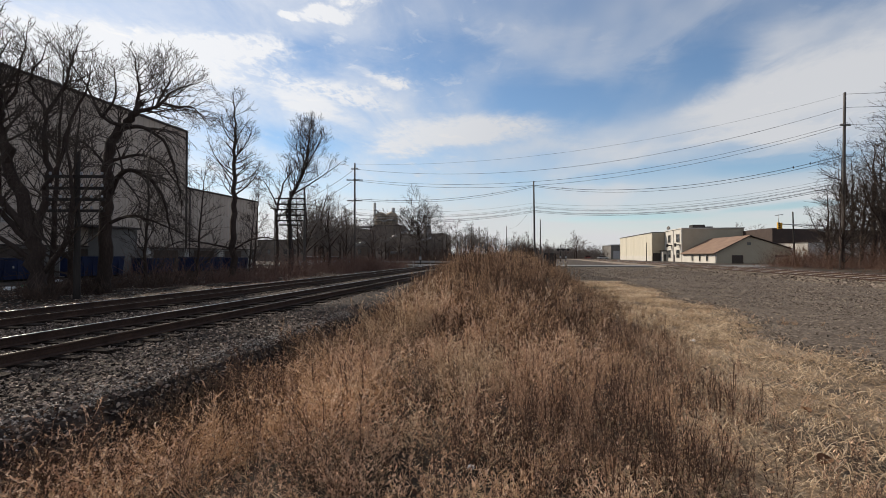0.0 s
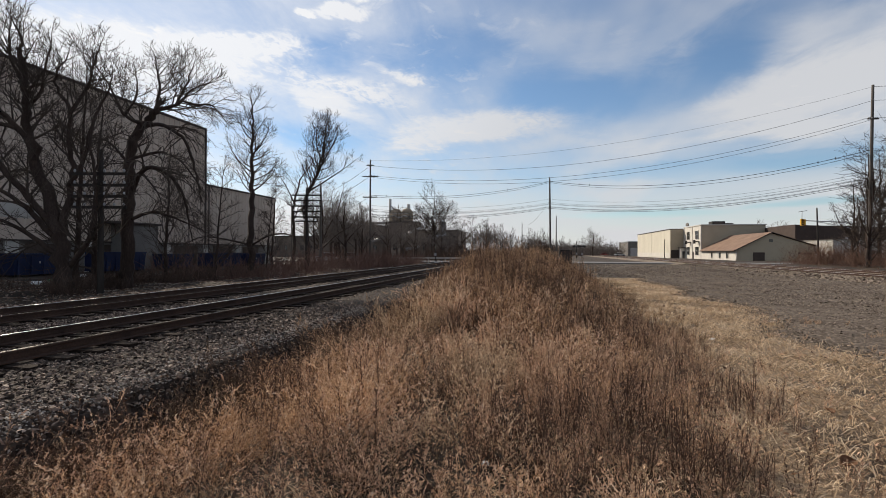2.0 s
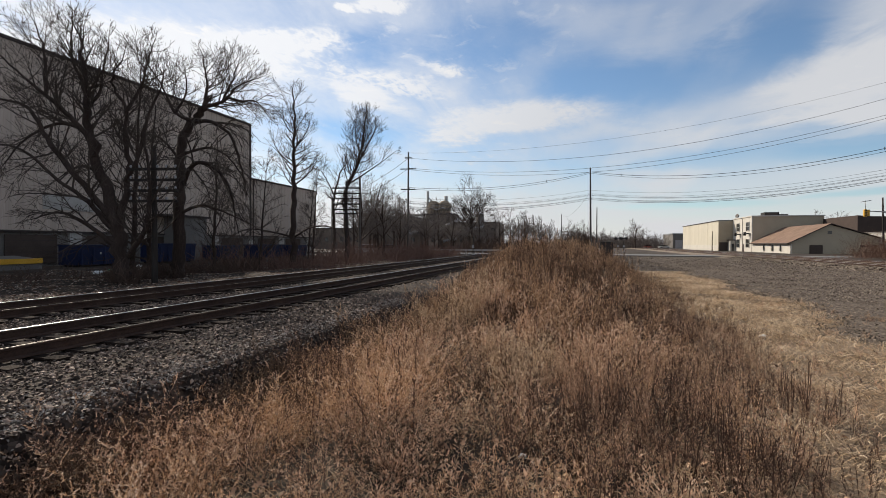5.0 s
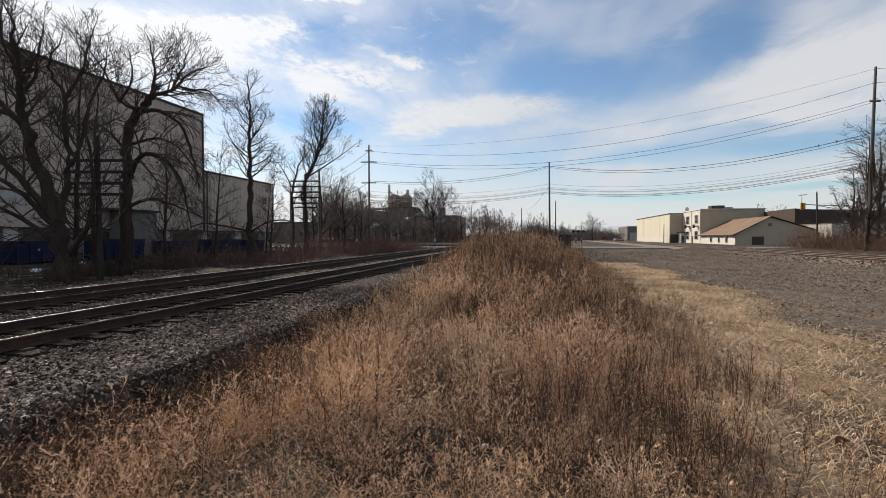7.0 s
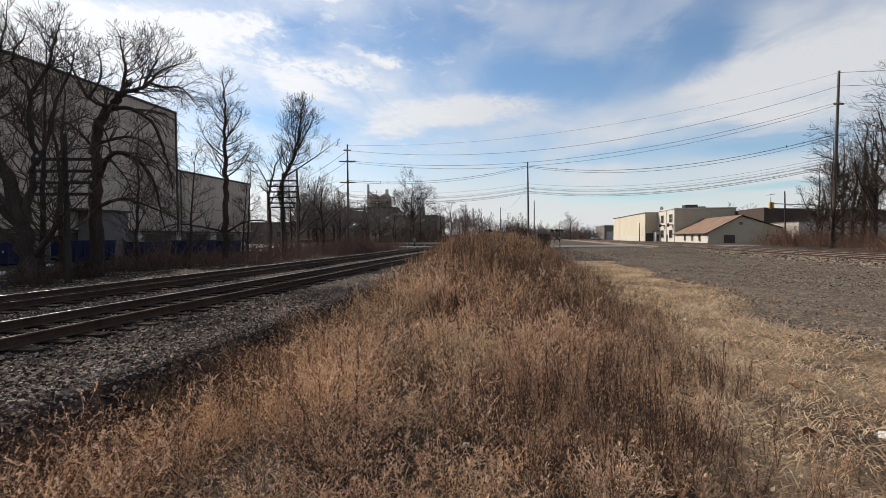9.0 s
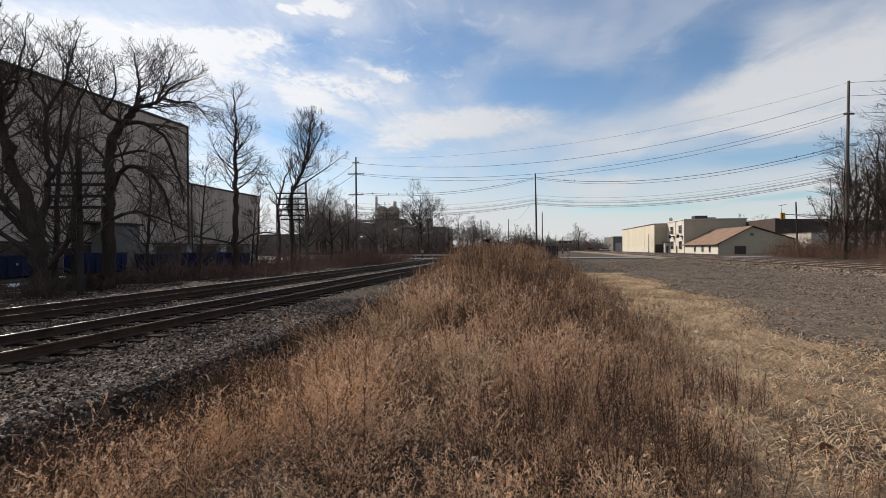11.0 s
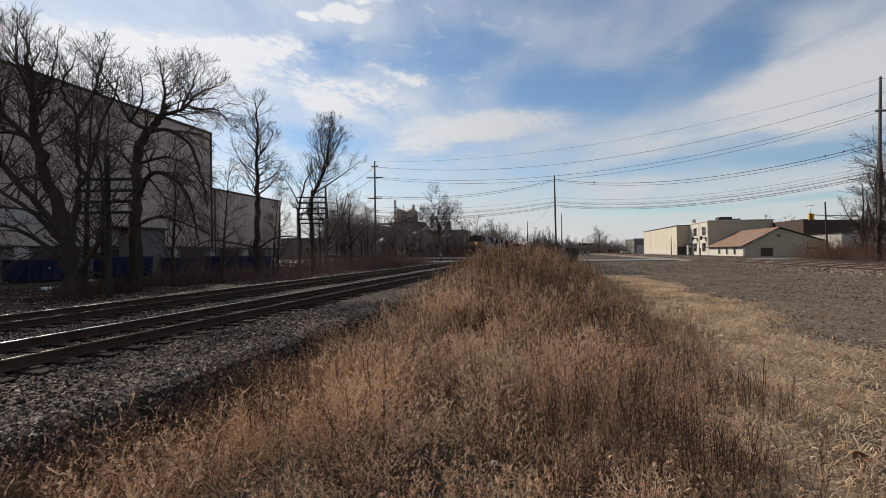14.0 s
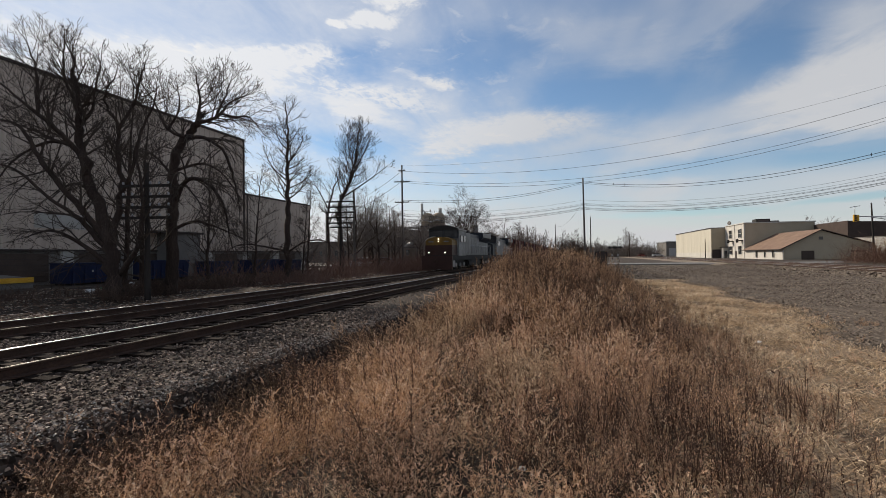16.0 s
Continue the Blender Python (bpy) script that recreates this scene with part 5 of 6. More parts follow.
shrubs("brush", [(_r.uniform(31.5, 38), y + _r.uniform(-1, 1), 1.8, _r.choice((1.2, 1.7, 2.4, 3.4))) for y in np.arange(34, 73, .42)], "reddish brown leafless brush beyond the embankment", 44, .8, M_BRUSH_LIT_WARM)
shrubs("brush", [(_r.uniform(-24, -14.5), y + _r.uniform(-1, 1), 3.5, _r.uniform(2.0, 4.5)) for y in np.arange(86, 210, 1.4)], "grey leafless thicket far along the track", 24, 3.0)
shrubs("brush", [(_r.uniform(-14, 40), y + _r.uniform(-4, 4), 9, _r.uniform(4, 8)) for y in np.arange(240, 420, 2.5)], "grey leafless thicket on the horizon", 34, 7.0)

shrubs("brush", [(x + _r.uniform(-1, 1), _r.uniform(215, 240), 2.2, _r.choice((3.2, 4.4, 5.6, 7.0))) for x in np.arange(-14, 33, 1.3)], "grey-brown leafless thicket beyond the road", 40, 4.5, M_TWIG_HAZE)
shrubs("brush", [(_r.gauss(.5, 1.6), _r.uniform(198, 206), 2.0, _r.choice((6.5, 8.0, 9.5))) for _ in range(7)], "dense dark bush beyond the road", 60, 4.0)
shrubs("brush", [(_r.uniform(-27, -17.2), y + _r.uniform(-1, 1), 1.6, _r.choice((1.3, 1.8, 2.4))) for y in np.arange(54, 72, .7)], "reddish leafless brush beside the road", 30, 1.3, M_BRUSH_LIT)

# ---- weeds ----


def weed_kind(rnd, h, stems, side, leaves, spread, leaf, spike=False):
    """One dry weed: woody stems with arching sprays of tiny seed leaves. Returns vertices, triangles and tones."""
    V, F, T = [], [], []

    def strip(a, b, w, tone):
        d = (b - a)
        s = d.cross(Vector((rnd.gauss(0, 1), rnd.gauss(0, 1), rnd.gauss(0, 1))))
        s = s.normalized() * w
        k = len(V)
        V.extend((a - s, a + s, b))
        F.append((k, k + 1, k + 2))
        T.extend((tone,) * 3)

    for i in range(stems):
        a = rnd.uniform(0, 6.283)
        lean = rnd.uniform(0.05, spread)
        d = Vector((math.cos(a) * lean, math.sin(a) * lean, 1)).normalized()
        p, hh = Vector((rnd.gauss(0, .03), rnd.gauss(0, .03), 0)), h * rnd.uniform(.65, 1.05)
        hue = rnd.gauss(0, .06)
        pts = [p]
        for k in range(4):
            d = (d + Vector((rnd.gauss(0, .07), rnd.gauss(0, .07), .05))).normalized()
            pts.append(pts[-1] + d * hh / 4)
        for k in range(4):
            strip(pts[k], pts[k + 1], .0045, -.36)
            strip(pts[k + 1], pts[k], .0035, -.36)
        for j in range(side):
            f = (.25 if not spike else .45) + (.75 if not spike else .55) * (j + rnd.random()) / side
            k = min(3, int(f * 4))
            b = pts[k].lerp(pts[k + 1], f * 4 - k)
            sd = Vector((rnd.gauss(0, 1), rnd.gauss(0, 1), .2)).normalized()
            bl = hh * (.05 if spike else rnd.uniform(.17, .36) * (1.25 - f * .8))
            bd = (d * .9 + sd * (.6 if spike else .7)).normalized()
            c = b + bd * bl * .55
            bd2 = (bd + sd * .55 - Vector((0, 0, .12))).normalized()
            e = c + bd2 * bl * .5
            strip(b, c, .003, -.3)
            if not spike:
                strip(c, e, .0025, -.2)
            flat = bd.cross(Vector((0, 0, 1)))
            for m in range(leaves):
                g = .12 + .88 * (m + rnd.random()) / leaves
                q = b.lerp(c, g / .55) if g < .55 else c.lerp(e, (g - .55) / .45)
                ld = (bd * .7 + flat * (.7 if m % 2 else -.7) + Vector((rnd.gauss(0, .35), rnd.gauss(0, .35), rnd.gauss(.35, .4)))).normalized()
                strip(q, q + ld * leaf * rnd.uniform(.6, 1.4), leaf * .3, hue + rnd.gauss(.02, .21))
    return np.array([tuple(v) for v in V], np.float32), np.array(F, np.int32), np.array(T, np.float32)


def plume_kind(rnd, h, stems, side, leaves, spread, leaf):
    """A bushy dead weed: stems that spread from one root, with curving side sprays thick with curled seed leaves."""
    V, F, T = [], [], []

    def bit(a, b, w, tone):
        q = (b - a).cross(Vector((rnd.gauss(0, 1), rnd.gauss(0, 1), rnd.gauss(0, 1)))).normalized() * w
        k = len(V)
        V.extend((a - q, a + q, b))
        F.append((k, k + 1, k + 2))
        T.extend((tone,) * 3)

    for i in range(stems):
        a = 6.283 * (i + rnd.random()) / stems
        lean = spread * rnd.uniform(.25, 1.0)
        out = Vector((math.cos(a), math.sin(a), 0))
        d = (out * lean + Vector((0, 0, 1))).normalized()
        hh = h * rnd.uniform(.6, 1.05)
        pts, hue = [Vector((rnd.gauss(0, .025), rnd.gauss(0, .025), 0))], rnd.gauss(0, .05)
        for k in range(5):
            d = (d + Vector((rnd.gauss(0, .09), rnd.gauss(0, .09), -.02)) + out * .05).normalized()
            pts.append(pts[-1] + d * hh / 5)
        for k in range(5):
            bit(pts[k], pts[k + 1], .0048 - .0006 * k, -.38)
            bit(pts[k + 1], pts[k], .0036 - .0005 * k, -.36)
        for j in range(side):
            f = .16 + .84 * (j + rnd.random()) / side
            k = min(4, int(f * 5))
            b = pts[k].lerp(pts[k + 1], f * 5 - k)
            ax = (pts[k + 1] - pts[k]).normalized()
            t = 2.4 * j + rnd.uniform(-.6, .6)
            u = ax.orthogonal().normalized()
            sd = u * math.cos(t) + ax.cross(u) * math.sin(t)
            bl = hh * rnd.uniform(.17, .36) * (1.25 - .85 * f)
            d0 = (sd * .9 + ax * .75).normalized()
            c = b + d0 * bl * .4
            d1 = (d0 + Vector((0, 0, rnd.uniform(.2, .8))) + sd * rnd.uniform(-.2, .2)).normalized()
            e = c + d1 * bl * .35
            d2 = (d1 + sd * rnd.uniform(-.1, .6) + Vector((0, 0, rnd.uniform(-.5, .4)))).normalized()
            g = e + d2 * bl * .32
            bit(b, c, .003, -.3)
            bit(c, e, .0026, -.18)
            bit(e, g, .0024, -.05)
            for m in range(leaves):
                r = .18 + .82 * (m + rnd.random()) / leaves
                q, dd = (b.lerp(c, r / .42), d0) if r < .42 else (c.lerp(e, (r - .42) / .33), d1) if r < .75 else (e.lerp(g, (r - .75) / .25), d2)
                ld = (dd * .6 + Vector((rnd.gauss(0, .6), rnd.gauss(0, .6), rnd.gauss(.1, .5)))).normalized()
                bit(q, q + ld * leaf * rnd.uniform(.6, 1.5), leaf * rnd.uniform(.26, .44), hue + rnd.gauss(.03, .24))
    return np.array([tuple(v) for v in V], np.float32), np.array(F, np.int32), np.array(T, np.float32)


def stalk_kind(rnd, h, stems, spread, leaf):
    """A tuft of thin upright stalks, each with a narrow ragged seed plume on its upper half."""
    V, F, T = [], [], []

    def bit(a, b, w, tone):
        q = (b - a).cross(Vector((rnd.gauss(0, 1), rnd.gauss(0, 1), rnd.gauss(0, .3)))).normalized() * w
        k = len(V)
        V.extend((a - q, a + q, b))
        F.append((k, k + 1, k + 2))
        T.extend((tone,) * 3)

    for i in range(stems):
        a = rnd.uniform(0, 6.283)
        d = (Vector((math.cos(a), math.sin(a), 0)) * rnd.uniform(0, spread) + Vector((0, 0, 1))).normalized()
        p = Vector((rnd.gauss(0, .09), rnd.gauss(0, .09), 0))
        hh, hue = h * rnd.uniform(.5, 1.05), rnd.gauss(0, .09)
        m = p + d * hh * .55
        e = m + (d + Vector((rnd.gauss(0, .12), rnd.gauss(0, .12), 0))).normalized() * hh * .45
        bit(p, m, .005, -.22)
        bit(m, p, .004, -.18)
        bit(m, e, .0045, -.08)
        for k in range(7):
            q = m.lerp(e, (k + rnd.random()) / 7)
            bit(q, q + (d * 1.2 + Vector((rnd.gauss(0, .55), rnd.gauss(0, .55), 0))).normalized() * leaf * rnd.uniform(.7, 1.6), leaf * .16, hue + rnd.gauss(.02, .16))
        for k in range(2):
            q = p.lerp(m, rnd.uniform(.2, 1))
            bit(q, q + (d + Vector((rnd.gauss(0, .8), rnd.gauss(0, .8), 0))).normalized() * leaf * 2.2, leaf * .1, hue - .1)
    return np.array([tuple(v) for v in V], np.float32), np.array(F, np.int32), np.array(T, np.float32)


def plant(name, kinds, px, py, scale, tone, mat, label, lean=0.12, category="weeds"):
    """Set a kind of weed at each place, all in one mesh."""
    VV, FF, TT, off = [], [], [], 0
    pick = rng.integers(0, len(kinds), len(px))
    for i, (x, y) in enumerate(zip(px, py)):
        v, f, tn = kinds[pick[i]]
        a = rng.uniform(0, 6.283)
        c, s = math.cos(a) * scale[i], math.sin(a) * scale[i]
        w = np.empty_like(v)
        zz = v[:, 2] * scale[i] * rng.uniform(.85, 1.15)
        lx, ly = rng.normal(0, lean), rng.normal(0, lean)
        w[:, 0] = v[:, 0] * c - v[:, 1] * s + x + lx * zz
        w[:, 1] = v[:, 0] * s + v[:, 1] * c + y + ly * zz
        w[:, 2] = zz + ground_z(x, y) - .02
        VV.append(w)
        FF.append(f + off)
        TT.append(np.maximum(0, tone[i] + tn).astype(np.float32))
        off += len(v)
    return tagged(link(name, raw_mesh(name, np.concatenate(VV), np.concatenate(FF), np.concatenate(TT)), mat), label, category, kind="stuff")


def weed_edge(y):
    return np.clip(1.35 + 0.16 * y, 1.0, 4.2)


def spots(n, y0, y1, power, x0=-4.95):
    y = y0 + (y1 - y0) * rng.uniform(0, 1, n) ** power
    x = x0 + (weed_edge(y) - x0 + rng.normal(0, .35, n)) * rng.uniform(0, 1, n)
    keep = (x * x + y * y > 2.2 ** 2) & (rng.uniform(0, 1, n) < np.clip(1.15 - .2 * np.maximum(0, x - .2), .45, 1))
    return x[keep], y[keep]


def patch(x, y, k, seed):
    return np.array([noise.noise((a * k, b * k, seed)) for a, b in zip(x, y)])


def debris():
    """Broken dry leaves and seed husks on the soil between the stems."""
    k = 76000
    y = -2 + 13 * rng.uniform(0, 1, k) ** 1.05
    x = rng.uniform(-4.9, 4.6, k)
    ok = rng.uniform(0, 1, k) < np.where(x > weed_edge(y) - .3, .06, 1.0) * (.7 + .8 * patch(x, y, 1.1, 14.0))
    x, y = x[ok], y[ok]
    k = len(x)
    z = np.array([ground_z(a, b) for a, b in zip(x, y)]) + rng.uniform(.005, .1, k)
    v = np.array([(-1, 0, 0), (0, -.45, .35), (1.1, 0, .15), (0, .5, .3)]) * .021
    q = rng.normal(0, 1, (k, 3, 3))
    q[:, :, 2] *= .5
    q /= np.linalg.norm(q, axis=2)[:, :, None]
    w = np.einsum("nij,mj->nmi", q, v) * rng.uniform(.5, 1.6, (k, 1, 1)) + np.stack([x, y, z], 1)[:, None]
    f = np.array([(0, 1, 2), (0, 2, 3)])[None] + (np.arange(k) * 4)[:, None, None]
    tone = np.repeat(np.clip(rng.normal(.36, .3, k), 0, 1), 4)
    tagged(link("dry_leaf_scraps", raw_mesh("dry_leaf_scraps", w.reshape(-1, 3), f.reshape(-1, 3), tone), M_WEED), "broken dry leaves and husks on the soil", "leaves", kind="stuff")


def weeds():
    rnd = random.Random(21)
    plumes = [plume_kind(rnd, rnd.uniform(.62, .86), 4, 9, 15, .68, .0165) for _ in range(12)]
    small = [stalk_kind(rnd, .8, 13, .3, .05) for _ in range(8)]
    twiggy = [weed_kind(rnd, .62, 5, 8, 4, .36, .013) for _ in range(6)]
    spikes = [weed_kind(rnd, 1.0, 2, 21, 3, .16, .024, True) for _ in range(5)]
    low = [weed_kind(rnd, .34, 5, 6, 4, .9, .016) for _ in range(5)]

    def flank(x):
        return np.clip(1.15 - .22 * np.maximum(0, x + .2), .3, 1.0)

    x, y = spots(1700, 1.5, 11, 1.0)
    ex, ey = rng.uniform(-4.85, -3.5, 190), 1.8 + 9 * rng.uniform(0, 1, 190)
    x, y = np.append(x, ex), np.append(y, ey)
    p = patch(x, y, .55, 1.0) + .5 * patch(x, y, 1.6, 3.0) + .24 * np.clip(x, -2, 2.5)
    a = p < .17
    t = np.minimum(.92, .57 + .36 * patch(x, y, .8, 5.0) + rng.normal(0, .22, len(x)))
    # the drop towards the ballast puts the ditch's shade into the weed colour
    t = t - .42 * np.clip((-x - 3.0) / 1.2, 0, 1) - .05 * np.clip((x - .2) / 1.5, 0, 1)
    sc = np.clip(.88 + .5 * patch(x, y, .75, 4.0) + .25 * patch(x, y, 2.2, 6.0) + rng.normal(0, .14, len(x)), .35, 1.25) * flank(x) * np.clip((np.hypot(x - .6, y) - 1.6) / 3.0, .4, 1)
    hue = patch(x, y, .55, 9.0) + .12 * rng.normal(0, 1, len(x)) + .12 * np.clip(-x - 3.4, 0, 1)
    keep = patch(x, y, 1.4, 15.0) > -.24          # hollows between the clumps
    a, sc, t, hue, p, x, y = a[keep], sc[keep], t[keep], hue[keep], p[keep], x[keep], y[keep]
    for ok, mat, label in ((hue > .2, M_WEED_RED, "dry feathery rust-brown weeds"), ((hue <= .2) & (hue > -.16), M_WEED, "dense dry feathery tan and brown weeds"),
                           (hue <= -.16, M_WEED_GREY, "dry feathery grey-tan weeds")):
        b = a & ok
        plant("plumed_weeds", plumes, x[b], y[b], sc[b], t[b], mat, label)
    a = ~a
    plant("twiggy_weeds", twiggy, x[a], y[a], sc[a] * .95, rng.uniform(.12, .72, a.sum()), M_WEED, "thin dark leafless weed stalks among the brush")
    def rim(x):          # the growth is short towards the ballast
        return np.clip((x + 5.3) / 2.4, .28, 1.0)

    x, y = spots(1500, 9, 30, 1.2)
    t = .17 + .3 * patch(x, y, .4, 2.0) + rng.normal(0, .15, len(x))
    size = np.clip(.82 + .25 * patch(x, y, .5, 6.0) + rng.normal(0, .1, len(x)), .45, 1.1) * flank(x) * rim(x)
    red = rng.uniform(0, 1, len(x)) < .88
    plant("stalky_weeds", small, x[red], y[red], size[red], t[red], M_WEED_RED, "dense upright reddish brown weeds on the bank", .1)
    plant("stalky_weeds", small, x[~red], y[~red], size[~red], t[~red], M_WEED, "dense upright tan weeds on the bank", .1)
    x, y = spots(420, 7, 22, 1.3)
    plant("plumed_weeds", plumes[:6], x, y, rng.uniform(.45, .95, len(x)) * flank(x) * rim(x), .38 + .3 * patch(x, y, .6, 2.0), M_WEED_RED, "feathery rust-brown weeds on the bank")
    x, y = spots(380, 8, 30, 1.4)
    plant("twiggy_weeds", twiggy, x, y, rng.uniform(.7, 1.15, len(x)) * flank(x) * rim(x), rng.uniform(.05, .5, len(x)), M_WEED, "thin dark leafless weed stalks on the bank")
    x, y = rng.uniform(-.3, 2.5, 330), rng.uniform(2.6, 9, 330)
    plant("twiggy_weeds", twiggy, x, y, rng.uniform(.45, .9, len(x)) * np.clip(1.2 - .25 * np.maximum(0, x), .5, 1), rng.uniform(.18, .65, len(x)), M_WEED, "thin brown weed stalks at the foot of the bank")
    for cx, cy, k in ((1.2, 3.85, 20), (-.1, 4.1, 14), (2.0, 5.6, 10), (-.9, 5.2, 12)):
        x, y = rng.normal(cx, .24, k), rng.normal(cy, .24, k)
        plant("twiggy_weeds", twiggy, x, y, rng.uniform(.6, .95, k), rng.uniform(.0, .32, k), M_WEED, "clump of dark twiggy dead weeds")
    x, y = spots(420, 2.5, 40, 1.0)
    plant("weed_spikes", spikes, x, y, rng.uniform(.55, .9, len(x)) * flank(x) * rim(x), rng.uniform(.0, .25, len(x)), M_WEED, "dark upright seed spikes above the weeds", .05)
    x, y = rng.uniform(-4.2, 1.8, 330), rng.uniform(9, 26, 330)
    plant("weed_spikes", spikes, x, y, rng.uniform(.55, .95, len(x)) * rim(x), rng.uniform(.05, .4, len(x)), M_WEED_RED, "dark upright seed spikes on top of the bank", .05)
    x, y = rng.uniform(-3.6, 2.4, 95), rng.uniform(3.0, 8.5, 95)
    plant("weed_spikes", spikes, x, y, rng.uniform(.5, .85, 95) * flank(x), rng.uniform(-.2, .1, 95), M_WEED, "dark bare weed stalks standing above the rest", .06)
    x, y = rng.normal(-1.4, .9, 60), rng.uniform(14, 20, 60)
    plant("weed_spikes", spikes, x, y, rng.uniform(.85, 1.2, 60), rng.uniform(.0, .3, 60), M_WEED, "dark upright seed spikes on the crest", .04)
    x, y = spots(340, -6, 2.2, 1.0)
    plant("low_weeds", low, x, y, rng.uniform(.7, 1.2, len(x)), rng.uniform(.25, .8, len(x)), M_WEED, "low pale dry weeds")
    x, y = spots(430, 1.4, 9, 1.0)
    x = x + .6
    plant("low_weeds", low, x, y, rng.uniform(.4, .95, len(x)), rng.uniform(.25, .9, len(x)), M_WEED, "low pale dry weeds")
    n = 70
    y = 6 + 20 * rng.uniform(0, 1, n)
    x = np.array([lot_edge(b) for b in y]) + np.abs(rng.normal(0, .7, n)) - .2
    plant("grass_tufts", low, np.append(x, [6.6, 6.7, 6.3, 6.45]), np.append(y, [13.8, 13.9, 10.3, 10.2]), rng.uniform(.25, .6, n + 4), rng.uniform(.5, 1.0, n + 4), M_WEED, "small dry tufts at the edge of the gravel", category="grass")
    for cx, cy, k in ((6.2, 13.0, 9), (5.2, 15.5, 7), (5.9, 9.3, 9), (6.7, 11.2, 5)):
        x, y = rng.normal(cx, .22, k), rng.normal(cy, .16, k)
        plant("grass_tufts", low, x, y, rng.uniform(.4, .75, k), rng.uniform(.35, .8, k), M_WEED_RED, "brown mounded tuft of dead grass on the gravel", category="grass")
    # dead grass
    k = 290000
    y = np.where(rng.uniform(0, 1, k) < .14, rng.uniform(-6, 1.8, k), 1.3 + 31 * rng.uniform(0, 1, k) ** 1.5) + rng.normal(0, .45, k)
    x = rng.uniform(-5.0, 7.2, k)
    edge = np.array([lot_edge(b) for b in y])
    ok = (x < edge + rng.normal(.15, .45, k)) & (rng.uniform(0, 1, k) < np.where((x > weed_edge(y) - .8 + rng.normal(0, .3, k)) | ((x > -1.8 + rng.normal(0, .8, k)) & (y < 5 + rng.normal(0, .6, k))), 1.0, .18) * (.75 + .7 * patch(x, y, .9, 12.0)))
    x, y = x[ok], y[ok]
    k = len(x)
    z = np.array([ground_z(a, b) for a, b in zip(x, y)])
    ang = 5.0 * patch(x, y, .9, 16.0) + rng.normal(0, .8, k) + 3.14159 * rng.integers(0, 2, k)      # swirls of flattened blades
    flat = rng.uniform(.72, 1.0, k)
    L = rng.uniform(.06, .14, k) + .14 * rng.uniform(0, 1, k) ** 3
    d = np.stack([np.cos(ang) * flat, np.sin(ang) * flat, np.sqrt(np.maximum(.02, 1 - flat ** 2)) * .75], 1) * L[:, None]
    sd = np.stack([-np.sin(ang), np.cos(ang), rng.normal(0, .6, k)], 1) * (rng.uniform(.0012, .0034, k) * (.85 + .12 * np.clip(y, 0, 20)))[:, None]
    p = np.stack([x, y, z - .005 + .03 * np.clip(patch(x, y, 2.5, 17.0), 0, 1)], 1)
    v = np.stack([p - sd, p + sd, p + d * .55 + [0, 0, .02] + sd * .8, p + d * .55 + [0, 0, .02] - sd * .8, p + d], 1)
    f = np.array([(0, 1, 2), (0, 2, 3), (3, 2, 4)])[None] + (np.arange(k) * 5)[:, None, None]
    tone = np.repeat(.49 + .38 * patch(x, y, .7, 8.0) + .34 * patch(x, y, 1.8, 18.0) + rng.normal(0, .23, k), 5)
    debris()
    tagged(link("dead_grass", raw_mesh("dead_grass", v.reshape(-1, 3), f.reshape(-1, 3), tone), M_STRAW), "matted straw-coloured dead grass", "grass", kind="stuff")


tagged(link("grass_strip", sheet("grass_strip", list(np.arange(-1.0, 6.6, .12)), list(np.arange(-6.0, 34, .16)), lambda x, y: ground_z(x, y) + .012,
                                 lambda x, y: .4 + .16 * max(y, -2) + .8 * noise.noise((x * .8, y * .8, 2.0)) < x < lot_edge(y) + .2 + .7 * noise.noise((x * 1.5, y * 1.5, 6.0))), M_MAT),
       "matted strip of pale dead grass beside the gravel", "grass", kind="structure")
weeds()


def leaf_litter():
    k = 26000
    x, y = rng.uniform(-31.5, -15.8, k), 8 + 40 * rng.uniform(0, 1, k) ** 1.3
    z = np.array([ground_z(a, b) for a, b in zip(x, y)]) + .02
    v = np.array([(-1, 0, 0), (0, -.6, .25), (1, 0, .1), (0, .6, .3)]) * .06
    a = rng.uniform(0, 6.283, k)
    c, s = np.cos(a)[:, None], np.sin(a)[:, None]
    sc = rng.uniform(.5, 1.5, k)[:, None]
    w = np.stack([(v[:, 0] * c - v[:, 1] * s) * sc + x[:, None], (v[:, 0] * s + v[:, 1] * c) * sc + y[:, None], v[:, 2] * sc * rng.uniform(.3, 2, (k, 1)) + z[:, None]], 2)
    f = np.array([(0, 1, 2), (0, 2, 3)])[None] + (np.arange(k) * 4)[:, None, None]
    tagged(link("fallen_leaves", raw_mesh("fallen_leaves", w.reshape(-1, 3), f.reshape(-1, 3), np.repeat(rng.uniform(0, 1, k) ** 0.8, 4)), M_LEAF), "fallen brown leaves under the trees", "leaves", kind="stuff")


leaf_litter()


